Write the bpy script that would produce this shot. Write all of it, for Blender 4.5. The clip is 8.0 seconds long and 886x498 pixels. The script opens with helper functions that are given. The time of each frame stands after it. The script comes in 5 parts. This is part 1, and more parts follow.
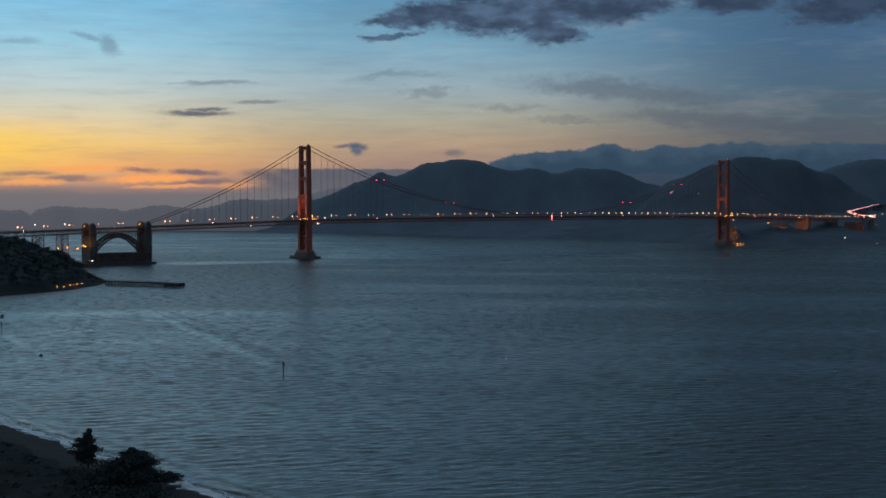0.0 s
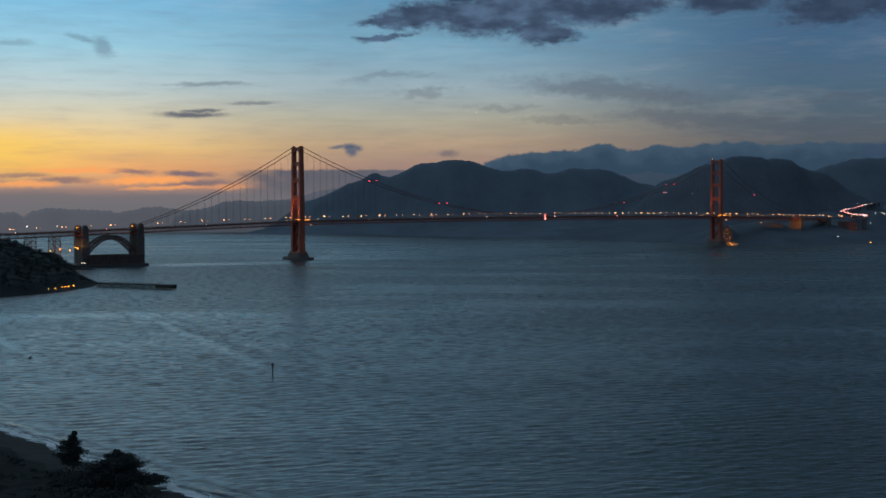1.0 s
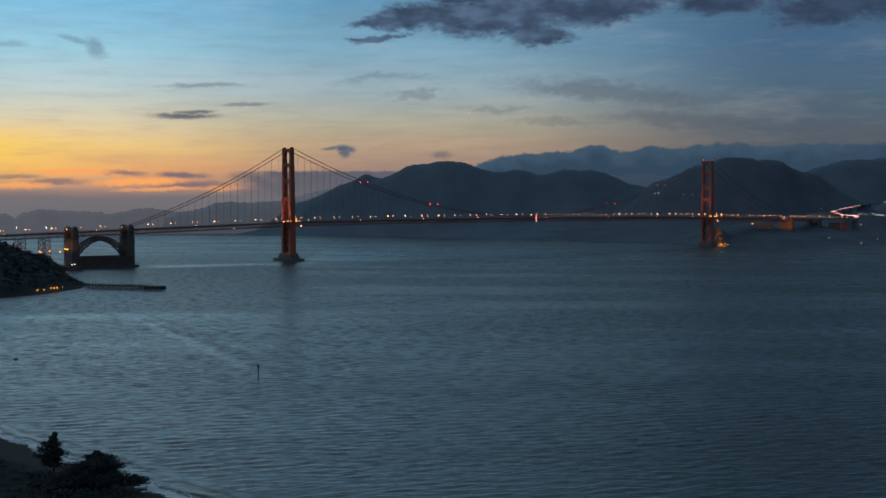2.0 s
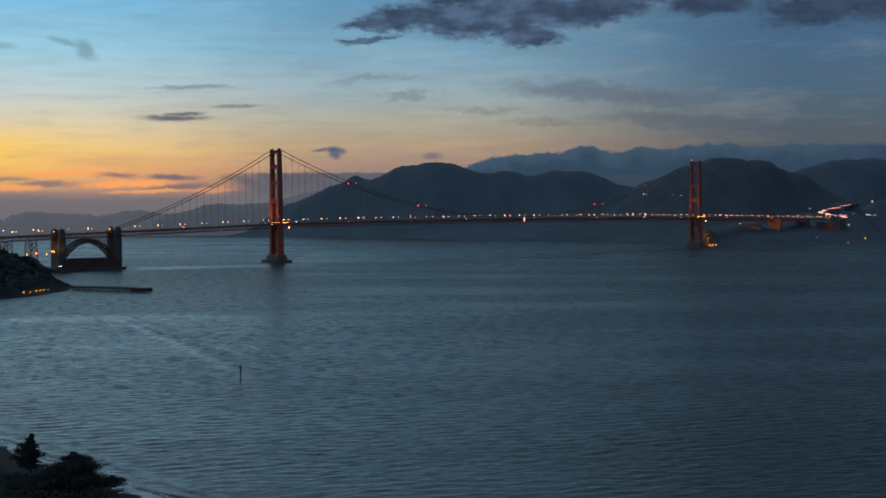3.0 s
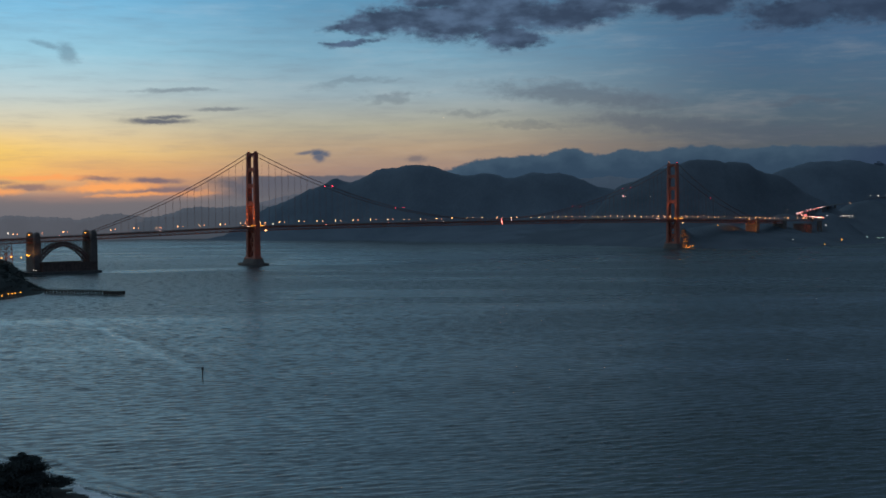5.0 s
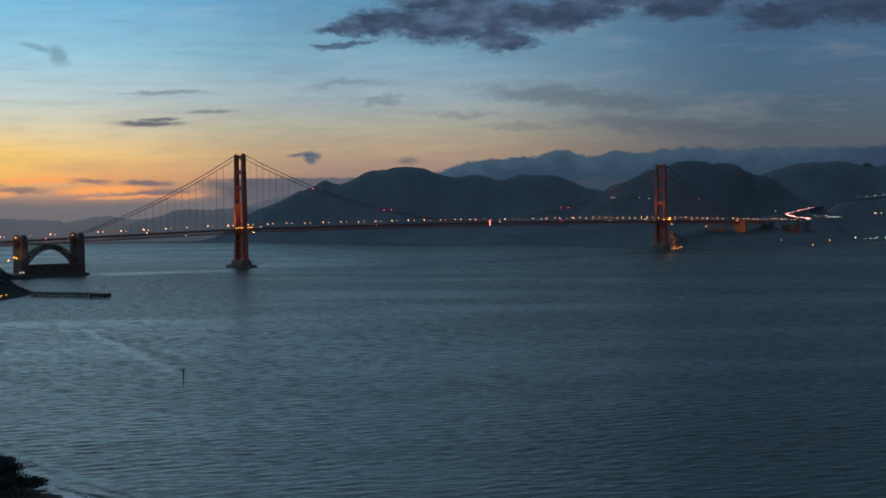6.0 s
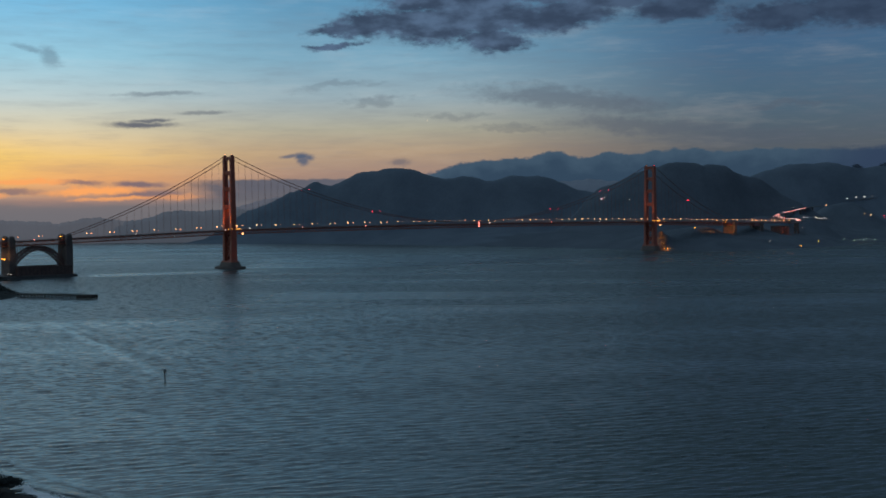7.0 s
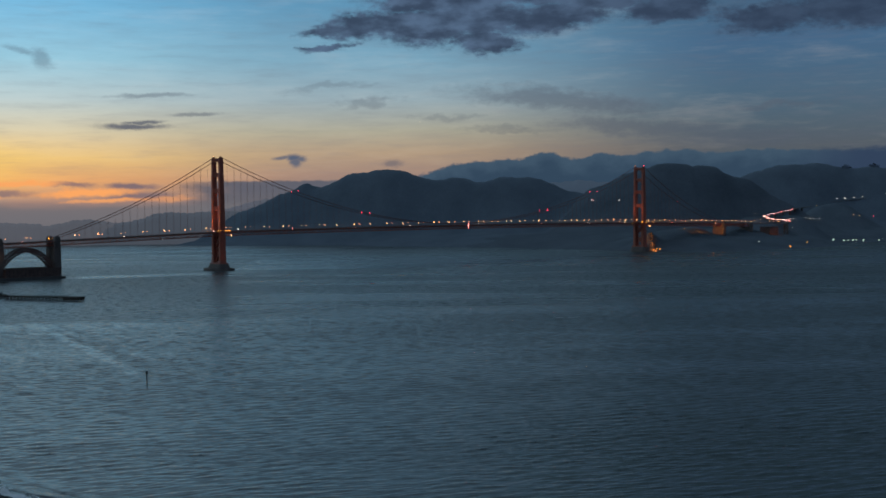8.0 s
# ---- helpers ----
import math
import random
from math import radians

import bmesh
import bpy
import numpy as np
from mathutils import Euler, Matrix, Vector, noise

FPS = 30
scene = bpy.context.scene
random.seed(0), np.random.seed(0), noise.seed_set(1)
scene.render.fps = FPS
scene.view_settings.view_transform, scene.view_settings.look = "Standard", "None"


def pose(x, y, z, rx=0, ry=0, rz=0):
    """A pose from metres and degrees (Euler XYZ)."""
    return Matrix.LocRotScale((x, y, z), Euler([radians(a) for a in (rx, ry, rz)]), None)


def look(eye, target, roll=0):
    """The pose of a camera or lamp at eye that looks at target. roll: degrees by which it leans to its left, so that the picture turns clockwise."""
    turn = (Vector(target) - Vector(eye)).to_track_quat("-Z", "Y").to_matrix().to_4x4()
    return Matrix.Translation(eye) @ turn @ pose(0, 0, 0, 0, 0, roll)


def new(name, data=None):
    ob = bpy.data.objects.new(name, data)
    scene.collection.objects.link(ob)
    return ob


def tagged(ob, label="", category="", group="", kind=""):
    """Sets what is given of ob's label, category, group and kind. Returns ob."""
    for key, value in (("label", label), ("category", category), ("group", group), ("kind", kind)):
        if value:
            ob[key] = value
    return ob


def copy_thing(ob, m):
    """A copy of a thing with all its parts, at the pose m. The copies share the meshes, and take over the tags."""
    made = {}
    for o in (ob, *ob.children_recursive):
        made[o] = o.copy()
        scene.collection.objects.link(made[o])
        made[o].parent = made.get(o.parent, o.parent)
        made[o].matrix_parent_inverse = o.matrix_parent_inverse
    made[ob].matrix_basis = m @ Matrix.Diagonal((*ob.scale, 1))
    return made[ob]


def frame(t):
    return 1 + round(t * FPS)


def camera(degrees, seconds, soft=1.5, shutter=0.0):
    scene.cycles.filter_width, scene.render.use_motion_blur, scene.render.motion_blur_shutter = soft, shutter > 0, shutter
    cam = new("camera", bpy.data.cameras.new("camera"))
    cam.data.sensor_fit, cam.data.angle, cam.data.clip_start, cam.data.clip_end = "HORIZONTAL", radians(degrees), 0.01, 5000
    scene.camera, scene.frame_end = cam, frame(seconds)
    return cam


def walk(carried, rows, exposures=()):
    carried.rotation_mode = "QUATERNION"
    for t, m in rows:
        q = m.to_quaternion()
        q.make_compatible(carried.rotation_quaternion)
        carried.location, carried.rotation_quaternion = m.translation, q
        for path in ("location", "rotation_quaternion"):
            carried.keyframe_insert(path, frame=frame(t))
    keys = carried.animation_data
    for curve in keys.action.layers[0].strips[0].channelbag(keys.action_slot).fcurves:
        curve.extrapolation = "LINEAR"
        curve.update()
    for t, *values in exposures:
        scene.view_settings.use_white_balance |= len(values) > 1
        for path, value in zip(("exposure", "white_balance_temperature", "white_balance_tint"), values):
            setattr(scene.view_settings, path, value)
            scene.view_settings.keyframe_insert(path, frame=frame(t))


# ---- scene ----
cam = camera(39.3, 8.0, soft=1.65)
PATH = [
    (0, (-1297.266, -2139.363, 111.314), (-1296.047, -2137.779, 111.24), 0.1),
    (0.5, (-1295.518, -2140.289, 111.311), (-1294.296, -2138.707, 111.237), -0.0),
    (1, (-1293.797, -2141.431, 111.288), (-1292.572, -2139.852, 111.215), -0.1),
    (1.5, (-1292.033, -2143.028, 111.229), (-1290.804, -2141.452, 111.157), -0.1),
    (3, (-1286.365, -2149.614, 110.752), (-1285.12, -2148.051, 110.683), -0.3),
    (3.5, (-1284.307, -2152.531, 110.624), (-1283.056, -2150.972, 110.556), -0.4),
    (4, (-1282.15, -2156.036, 110.463), (-1280.894, -2154.481, 110.396), -0.4),
    (4.5, (-1280.018, -2159.861, 110.305), (-1278.758, -2158.31, 110.239), -0.4),
    (6, (-1274.106, -2171.606, 109.581), (-1272.83, -2170.066, 109.519), -0.6),
    (6.5, (-1272.206, -2175.387, 109.491), (-1270.926, -2173.851, 109.431), -0.6),
    (7, (-1270.254, -2178.969, 109.451), (-1268.969, -2177.437, 109.391), -0.6),
    (7.5, (-1268.208, -2182.295, 109.438), (-1266.918, -2180.767, 109.38), -0.6),
    (8, (-1266.034, -2185.443, 109.44), (-1264.74, -2183.919, 109.382), -0.7),
]
walk(cam, [(t, look(eye, target, roll)) for t, eye, target, roll in PATH])

# ---- world: dusk sky, sun already under the horizon ----
AHEAD, RIGHT = Vector((0.6099, 0.7925, 0.0)), Vector((0.7925, -0.6099, 0.0))


def lin(r, g, b):
    """Linear colour from 0 to 255 display values."""
    return tuple((v / 255 / 12.92) if v < 10.3 else ((v / 255 + 0.055) / 1.055) ** 2.4 for v in (r, g, b)) + (1.0,)


class Nodes:
    """Short forms for building a node tree."""

    def __init__(self, tree):
        self.tree = tree
        tree.nodes.clear()

    def add(self, kind, inputs=()):
        n = self.tree.nodes.new(kind)
        for k, v in (inputs.items() if isinstance(inputs, dict) else enumerate(inputs)):
            self.put(n.inputs[k], v)
        return n

    def put(self, socket, v):
        if isinstance(v, bpy.types.NodeSocket):
            self.tree.links.new(v, socket)
        elif isinstance(v, bpy.types.Node):
            self.tree.links.new(v.outputs[0], socket)
        else:
            socket.default_value = v

    def math(self, op, *values, clamp=False):
        n = self.add("ShaderNodeMath", values)
        n.operation, n.use_clamp = op, clamp
        return n.outputs[0]

    def vmath(self, op, a, b, out=0):
        n = self.add("ShaderNodeVectorMath", (a, b))
        n.operation = op
        return n.outputs[out]

    def smooth(self, v, a, b, lo=0.0, hi=1.0):
        n = self.add("ShaderNodeMapRange", (v, a, b, lo, hi))
        n.interpolation_type = "SMOOTHSTEP"
        return n.outputs[0]

    def ramp(self, v, stops):
        n = self.add("ShaderNodeValToRGB", (v,))
        e = n.color_ramp.elements
        while len(e) < len(stops):
            e.new(0.5)
        for el, (p, c) in zip(e, stops):
            el.position, el.color = p, c
        return n.outputs[0]

    def mix(self, f, a, b, blend="MIX"):
        n = self.add("ShaderNodeMix")
        n.data_type, n.blend_type = "RGBA", blend
        for i, v in ((0, f), (6, a), (7, b)):
            self.put(n.inputs[i], v)
        return n.outputs[2]

    def noise(self, vec, scale, detail=4.0, rough=0.55, color=False):
        n = self.add("ShaderNodeTexNoise", {"Vector": vec, "Scale": scale, "Detail": detail, "Roughness": rough})
        return n.outputs["Color" if color else "Fac"]

    def scaled(self, vec, x, y, z):
        return self.vmath("MULTIPLY", vec, (x, y, z))

    def vec(self, x, y, z=0.0):
        return self.add("ShaderNodeCombineXYZ", (x, y, z)).outputs[0]


def sky():
    world = bpy.data.worlds.new("dusk_sky")
    scene.world = world
    world.use_nodes = True
    n = Nodes(world.node_tree)
    d = n.add("ShaderNodeTexCoord").outputs["Generated"]
    a = n.vmath("DOT_PRODUCT", d, tuple(AHEAD), 1)
    r = n.vmath("DOT_PRODUCT", d, tuple(RIGHT), 1)
    z = n.add("ShaderNodeSeparateXYZ", (d,)).outputs[2]
    az = n.math("MULTIPLY", n.math("ARCTAN2", r, a), 57.2958)
    el = n.math("MULTIPLY", n.math("ARCSINE", z), 57.2958)
    # height scale of the ramps: -2 to 18 degrees
    h = n.math("DIVIDE", n.math("ADD", el, 2.0), 20.0, clamp=True)

    def stops(*rows):
        return [((e + 2) / 20, lin(*c)) for e, c in rows]
    glow = n.ramp(h, stops((-2, (98, 98, 108)), (0.0, (124, 114, 118)), (0.7, (176, 138, 120)), (1.6, (243, 174, 108)), (2.6, (246, 204, 128)), (3.9, (219, 208, 177)),
                           (5.2, (190, 207, 208)), (7, (155, 204, 224)), (9.5, (120, 188, 226)), (13, (140, 189, 217)), (18, (152, 189, 212))))
    middle = n.ramp(h, stops((-2, (90, 92, 104)), (0.6, (128, 114, 114)), (1.8, (164, 136, 122)), (2.8, (180, 156, 130)), (3.8, (174, 170, 151)),
                             (5.2, (154, 174, 182)), (7, (125, 168, 191)), (9.5, (96, 150, 184)), (13, (106, 150, 178)), (18, (110, 150, 176))))
    cool = n.ramp(h, stops((-2, (60, 72, 88)), (1.5, (76, 88, 100)), (2.8, (84, 92, 100)), (4.0, (80, 98, 112)), (5.5, (74, 103, 126)),
                           (7.5, (68, 102, 134)), (10, (66, 99, 126)), (14, (70, 102, 121)), (18, (71, 101, 116))))
    c = n.mix(n.smooth(az, -17, -2), glow, middle)
    c = n.mix(n.smooth(az, -1, 17), c, cool)
    # brightest where the sun went down
    sunset = n.math("MULTIPLY", n.smooth(n.math("ABSOLUTE", n.math("ADD", az, 22.5)), 9.0, 1.0), n.smooth(n.math("ABSOLUTE", n.math("SUBTRACT", el, 2.3)), 1.7, 0.2))
    c = n.mix(n.math("MULTIPLY", sunset, 0.85), c, lin(255, 208, 92))
    # away from the afterglow the sky falls off to night blue
    back = n.smooth(n.math("ABSOLUTE", n.math("ADD", az, 24)), 40, 130)
    c = n.mix(back, c, lin(88, 110, 140))
    c = n.mix(n.smooth(el, 14, 55), c, n.mix(n.smooth(az, -22, 28), lin(154, 183, 209), lin(73, 97, 113)))
    # thin streaks over the whole sky
    flat = n.vec(az, n.math("MULTIPLY", el, 5.0))
    streak = n.noise(flat, 0.16, 5, 0.6)
    thread = n.noise(n.vec(n.math("MULTIPLY_ADD", el, -0.9, az), n.math("MULTIPLY", el, 9.0)), 0.33, 5, 0.65)
    c = n.mix(n.math("MULTIPLY", n.smooth(thread, 0.46, 0.72), 0.15), c, lin(112, 116, 130))
    c = n.mix(n.math("MULTIPLY", n.smooth(thread, 0.5, 0.28), 0.035), c, n.mix(1.0, c, lin(230, 214, 196), "SCREEN"))
    c = n.mix(n.math("MULTIPLY", n.smooth(streak, 0.45, 0.75), 0.3), c, n.mix(0.55, c, lin(104, 104, 120)))
    c = n.mix(n.math("MULTIPLY", n.smooth(streak, 0.5, 0.25), 0.07), c, n.mix(1.0, c, lin(255, 238, 214), "SCREEN"))
    # clouds: soft ellipses, their coordinates pushed about by noise
    warp = n.noise(n.vec(az, n.math("MULTIPLY", el, 2.0)), 0.75, 6, 0.62, color=True)
    w = n.add("ShaderNodeSeparateXYZ", (warp,))
    fine = n.noise(n.vec(az, n.math("MULTIPLY", el, 1.8)), 2.2, 5, 0.6)

    mass = n.noise(n.vec(az, n.math("MULTIPLY", el, 2.2)), 0.6, 4, 0.5)

    def clouds(group, push, rag=0.7):
        wx = n.math("MULTIPLY_ADD", n.math("SUBTRACT", w.outputs[0], 0.5), push * 3.4, az)
        wy = n.math("MULTIPLY_ADD", n.math("SUBTRACT", w.outputs[1], 0.5), push, el)
        best = None
        for ca, ce, ra, re, lean, dens in group:
            x = n.math("SUBTRACT", wx, ca)
            y = n.math("SUBTRACT", wy, ce)
            y = n.math("MULTIPLY_ADD", x, -lean, y)
            q = n.math("SQRT", n.math("ADD", n.math("POWER", n.math("DIVIDE", x, ra), 2.0), n.math("POWER", n.math("DIVIDE", y, re), 2.0)))
            f = n.math("MULTIPLY", n.smooth(n.math("MULTIPLY_ADD", n.math("SUBTRACT", fine, 0.5), rag, q), 1.15, 0.25), dens)
            best = f if best is None else n.math("MAXIMUM", best, f)
        return best
    haze = clouds([(8.2, 5.1, 5.6, 0.6, -0.10, 0.5), (12.0, 3.8, 5.0, 0.45, -0.06, 0.5), (18.0, 4.6, 2.4, 0.26, 0.0, 0.4), (3.0, 4.4, 2.2, 0.2, 0.0, 0.3),
                   (-0.6, 5.1, 1.8, 0.34, 0.12, 0.36), (5.6, 3.8, 2.6, 0.2, -0.05, 0.3), (-2.4, 5.8, 2.2, 0.18, 0.1, 0.25), (16, 3.2, 5, 0.5, 0.0, 0.4)], 1.1, 0.9)
    c = n.mix(haze, c, lin(84, 92, 106))
    wisps = clouds([(-11.2, 4.04, 1.9, 0.17, -0.01, 0.85), (-10.7, 4.22, 1.2, 0.12, 0.04, 0.8), (0.45, 2.28, 0.55, 0.2, 0.0, 0.5), (-10.4, 5.4, 2.4, 0.13, 0.03, 0.45),
                    (-8.5, 4.55, 1.4, 0.12, 0.03, 0.5), (-15.0, 6.95, 0.5, 0.5, -0.5, 0.4), (-15.9, 7.3, 0.9, 0.16, -0.25, 0.35), (-18.6, 7.0, 1.0, 0.2, 0, 0.3)], 0.4, 0.6)
    c = n.mix(wisps, c, lin(76, 84, 104))
    wing = clouds([(-4.55, 2.62, 0.62, 0.12, 0.10, 0.8), (-4.05, 2.62, 0.5, 0.22, 0.0, 1.0), (-3.98, 2.42, 0.34, 0.34, 0.0, 0.9), (-3.75, 2.55, 0.4, 0.2, 0.0, 0.9)], 0.22, 0.7)
    c = n.mix(wing, c, lin(88, 98, 118))
    lit = clouds([(-11.3, 1.35, 1.5, 0.19, 0.0, 0.95), (-13.9, 1.46, 1.2, 0.17, -0.04, 0.8), (-10.9, 0.9, 1.9, 0.28, 0.0, 0.85), (-16.8, 1.05, 1.6, 0.2, 0.02, 0.75),
                  (-18.5, 1.25, 1.5, 0.14, 0.0, 0.65), (-21, 1.0, 2.0, 0.3, 0, 0.7), (-6.5, 1.2, 2.0, 0.3, 0, 0.4)], 0.45)
    c = n.mix(lit, c, lin(124, 107, 114))
    ember = clouds([(-13.2, 1.08, 2.8, 0.2, 0.02, 1.0), (-16.2, 1.5, 2.4, 0.16, 0.0, 0.9), (-9.8, 0.75, 1.8, 0.15, 0.0, 0.5), (-12.2, 0.72, 2.4, 0.13, 0.02, 0.8), (-18.4, 0.85, 1.8, 0.16, 0, 0.8)], 0.5)
    c = n.mix(ember, c, lin(252, 168, 100))
    # flat-topped stratus over the sea to the west
    flat_top = n.math("MULTIPLY_ADD", n.math("SUBTRACT", fine, 0.5), 0.22, el)
    low = n.math("MULTIPLY", n.smooth(flat_top, 1.62, 1.50), n.math("MULTIPLY", n.smooth(n.math("MULTIPLY_ADD", n.math("SUBTRACT", mass, 0.5), 5.0, az), -9.6, -7.0), n.smooth(az, 2.0, -0.5)))
    c = n.mix(n.math("MULTIPLY", low, 0.9), c, n.mix(n.smooth(el, 0.3, 1.5), lin(100, 100, 108), lin(86, 92, 106)))
    # grey veil that lies on the far sea
    edge = n.math("MULTIPLY_ADD", n.math("SUBTRACT", streak, 0.5), 0.9, el)
    veil = n.math("MULTIPLY", n.smooth(edge, 0.8, 0.35), n.smooth(az, 3, -4))
    c = n.mix(n.math("MULTIPLY", veil, 0.85), c, lin(112, 110, 115))
    # heavy cloud overhead
    # The last one, unseen above the view, is added to darken the right-hand water.
    high = [(-2.4, 7.66, 1.5, 0.22, 0.14, 0.85), (-2.5, 8.32, 1.9, 0.34, 0.12, 0.85), (-0.6, 8.6, 2.6, 0.75, 0.08, 0.95), (2.0, 8.5, 3.6, 1.15, -0.06, 1.0), (4.7, 7.8, 2.0, 0.75, -0.05, 1.0), (4.3, 8.9, 4.0, 1.2, 0.0, 1.0),
            (8.0, 8.85, 3.6, 1.0, 0.13, 1.0), (10.4, 9.4, 2.8, 0.5, 0.02, 0.85), (13.2, 9.05, 2.8, 0.8, 0.04, 1.0), (17.6, 8.45, 3.1, 0.85, 0.0, 1.0), (21.8, 8.7, 4.8, 1.1, 0.0, 1.0), (3.2, 9.7, 5.0, 0.8, 0.05, 1.0), (9.0, 9.75, 5.0, 0.5, 0.0, 1.0), (5, 10.6, 8.0, 1.3, 0.03, 1.0),
            (15.5, 10.4, 7, 1.2, 0.0, 1.0), (25, 10.6, 5, 2.0, 0.0, 1.0), (12, 13.5, 9, 1.3, 0, 0.8), (22, 17, 14, 3.0, 0, 0.75)]
    heavy = clouds(high, 0.9, 0.6)
    tone = n.mix(n.smooth(n.math("MULTIPLY_ADD", n.math("SUBTRACT", fine, 0.5), 0.12, mass), 0.34, 0.68), lin(54, 67, 89), lin(84, 105, 133))
    tone = n.mix(n.math("MULTIPLY", n.smooth(az, 2, 18), 0.7), tone, lin(46, 61, 83))
    c = n.mix(n.smooth(heavy, 0.0, 0.85, 0.0, 0.96), c, tone)
    # bank of cumulus on the horizon to the north
    crest = n.add("ShaderNodeFloatCurve", {"Value": n.math("DIVIDE", az, 22.0, clamp=True)})
    curve = crest.mapping.curves[0]
    for a, e in ((1.2, 1.6), (2.2, 1.95), (3.2, 2.2), (4.4, 2.40), (6.5, 2.55), (7.6, 2.74), (8.4, 2.50), (9.2, 2.43), (9.9, 2.68), (10.7, 2.56), (12.4, 2.72), (13.6, 2.78), (14.6, 2.66), (16.1, 2.70), (19.6, 2.60)):
        curve.points.new(a / 22.0, e / 4.0)
    curve.points[0].location, curve.points[-1].location = (0.0, 0.25), (1.0, 0.63)
    crest.mapping.update()
    billow = n.noise(n.vec(az, n.math("MULTIPLY", el, 1.3)), 1.1, 5, 0.55)
    top = n.math("MULTIPLY_ADD", n.math("SUBTRACT", billow, 0.5), 0.5, n.math("MULTIPLY_ADD", n.math("SUBTRACT", fine, 0.5), 0.22, n.math("MULTIPLY", crest.outputs[0], 4.0)))
    bank = n.math("MULTIPLY", n.smooth(n.math("SUBTRACT", top, el), -0.03, 0.10), n.smooth(az, 0.4, 2.0))
    shade = n.math("MULTIPLY_ADD", n.math("SUBTRACT", billow, 0.5), 0.9, n.math("SUBTRACT", top, el))
    c = n.mix(bank, c, n.mix(n.smooth(shade, 0.0, 0.9), lin(64, 85, 104), lin(51, 71, 91)))
    second = n.math("MULTIPLY", n.smooth(n.math("ADD", el, n.math("MULTIPLY", n.math("SUBTRACT", fine, 0.5), 0.5)), 2.75, 2.45), n.smooth(az, 17.5, 22))
    c = n.mix(second, c, lin(50, 66, 90))
    # evening star
    spot = n.math("SQRT", n.math("ADD", n.math("POWER", n.math("SUBTRACT", az, 1.759), 2.0), n.math("POWER", n.math("SUBTRACT", el, 4.198), 2.0)))
    c = n.mix(n.math("MULTIPLY", n.smooth(spot, 0.03, 0.012), 0.7), c, lin(250, 226, 190))
    # the sea of air under the horizon
    c = n.mix(n.smooth(el, 0.0, -3.0), c, lin(44, 54, 70))
    n.add("ShaderNodeOutputWorld", (n.add("ShaderNodeBackground", (c, 1.0)).outputs[0],))
    world.cycles.sampling_method, world.cycles.sample_map_resolution = "MANUAL", 1024


sky()


def lamp(name, eye, target, watts, colour, size=60, radius=0.6):
    data = bpy.data.lights.new(name, "SPOT")
    data.energy, data.color, data.spot_size, data.spot_blend, data.shadow_soft_size = watts, colour, radians(size), 0.7, radius
    ob = new(name, data)
    ob.matrix_world = look(eye, target)
    return ob


SODIUM = (1.0, 0.44, 0.13)


# ---- materials ----
def surface(name, dark, light, size, rough=0.8, metal=0.0, bump=0.3, fine=None, depth=0.05, spec=0.5):
    """Rough surface with broad patches (size in metres) and fine grain."""
    m = bpy.data.materials.new(name)
    m.use_nodes = True
    n = Nodes(m.node_tree)
    p = n.add("ShaderNodeTexCoord").outputs["Object"]
    fine = fine or size / 12
    broad, grain = n.noise(p, 1 / size, 4, 0.6), n.noise(p, 1 / fine, 5, 0.65)
    f = n.math("ADD", n.math("MULTIPLY", broad, 0.6), n.math("MULTIPLY", grain, 0.4))
    c = n.ramp(f, [(0.32, (*dark, 1)), (0.66, (*light, 1))])
    b = n.add("ShaderNodeBump", {"Strength": bump, "Distance": depth, "Height": grain})
    s = n.add("ShaderNodeBsdfPrincipled", {"Base Color": c, "Metallic": metal, "Specular IOR Level": spec, "Roughness": n.smooth(grain, 0.2, 0.8, max(0, rough - 0.12), min(1, rough + 0.1)), "Normal": b.outputs[0]})
    n.add("ShaderNodeOutputMaterial", (s.outputs[0],))
    return m


def bulb(name, colour, strength):
    m = bpy.data.materials.new(name)
    m.use_nodes = True
    n = Nodes(m.node_tree)
    e = n.add("ShaderNodeEmission", (lin(*colour), strength))
    n.add("ShaderNodeOutputMaterial", (e.outputs[0],))
    return m


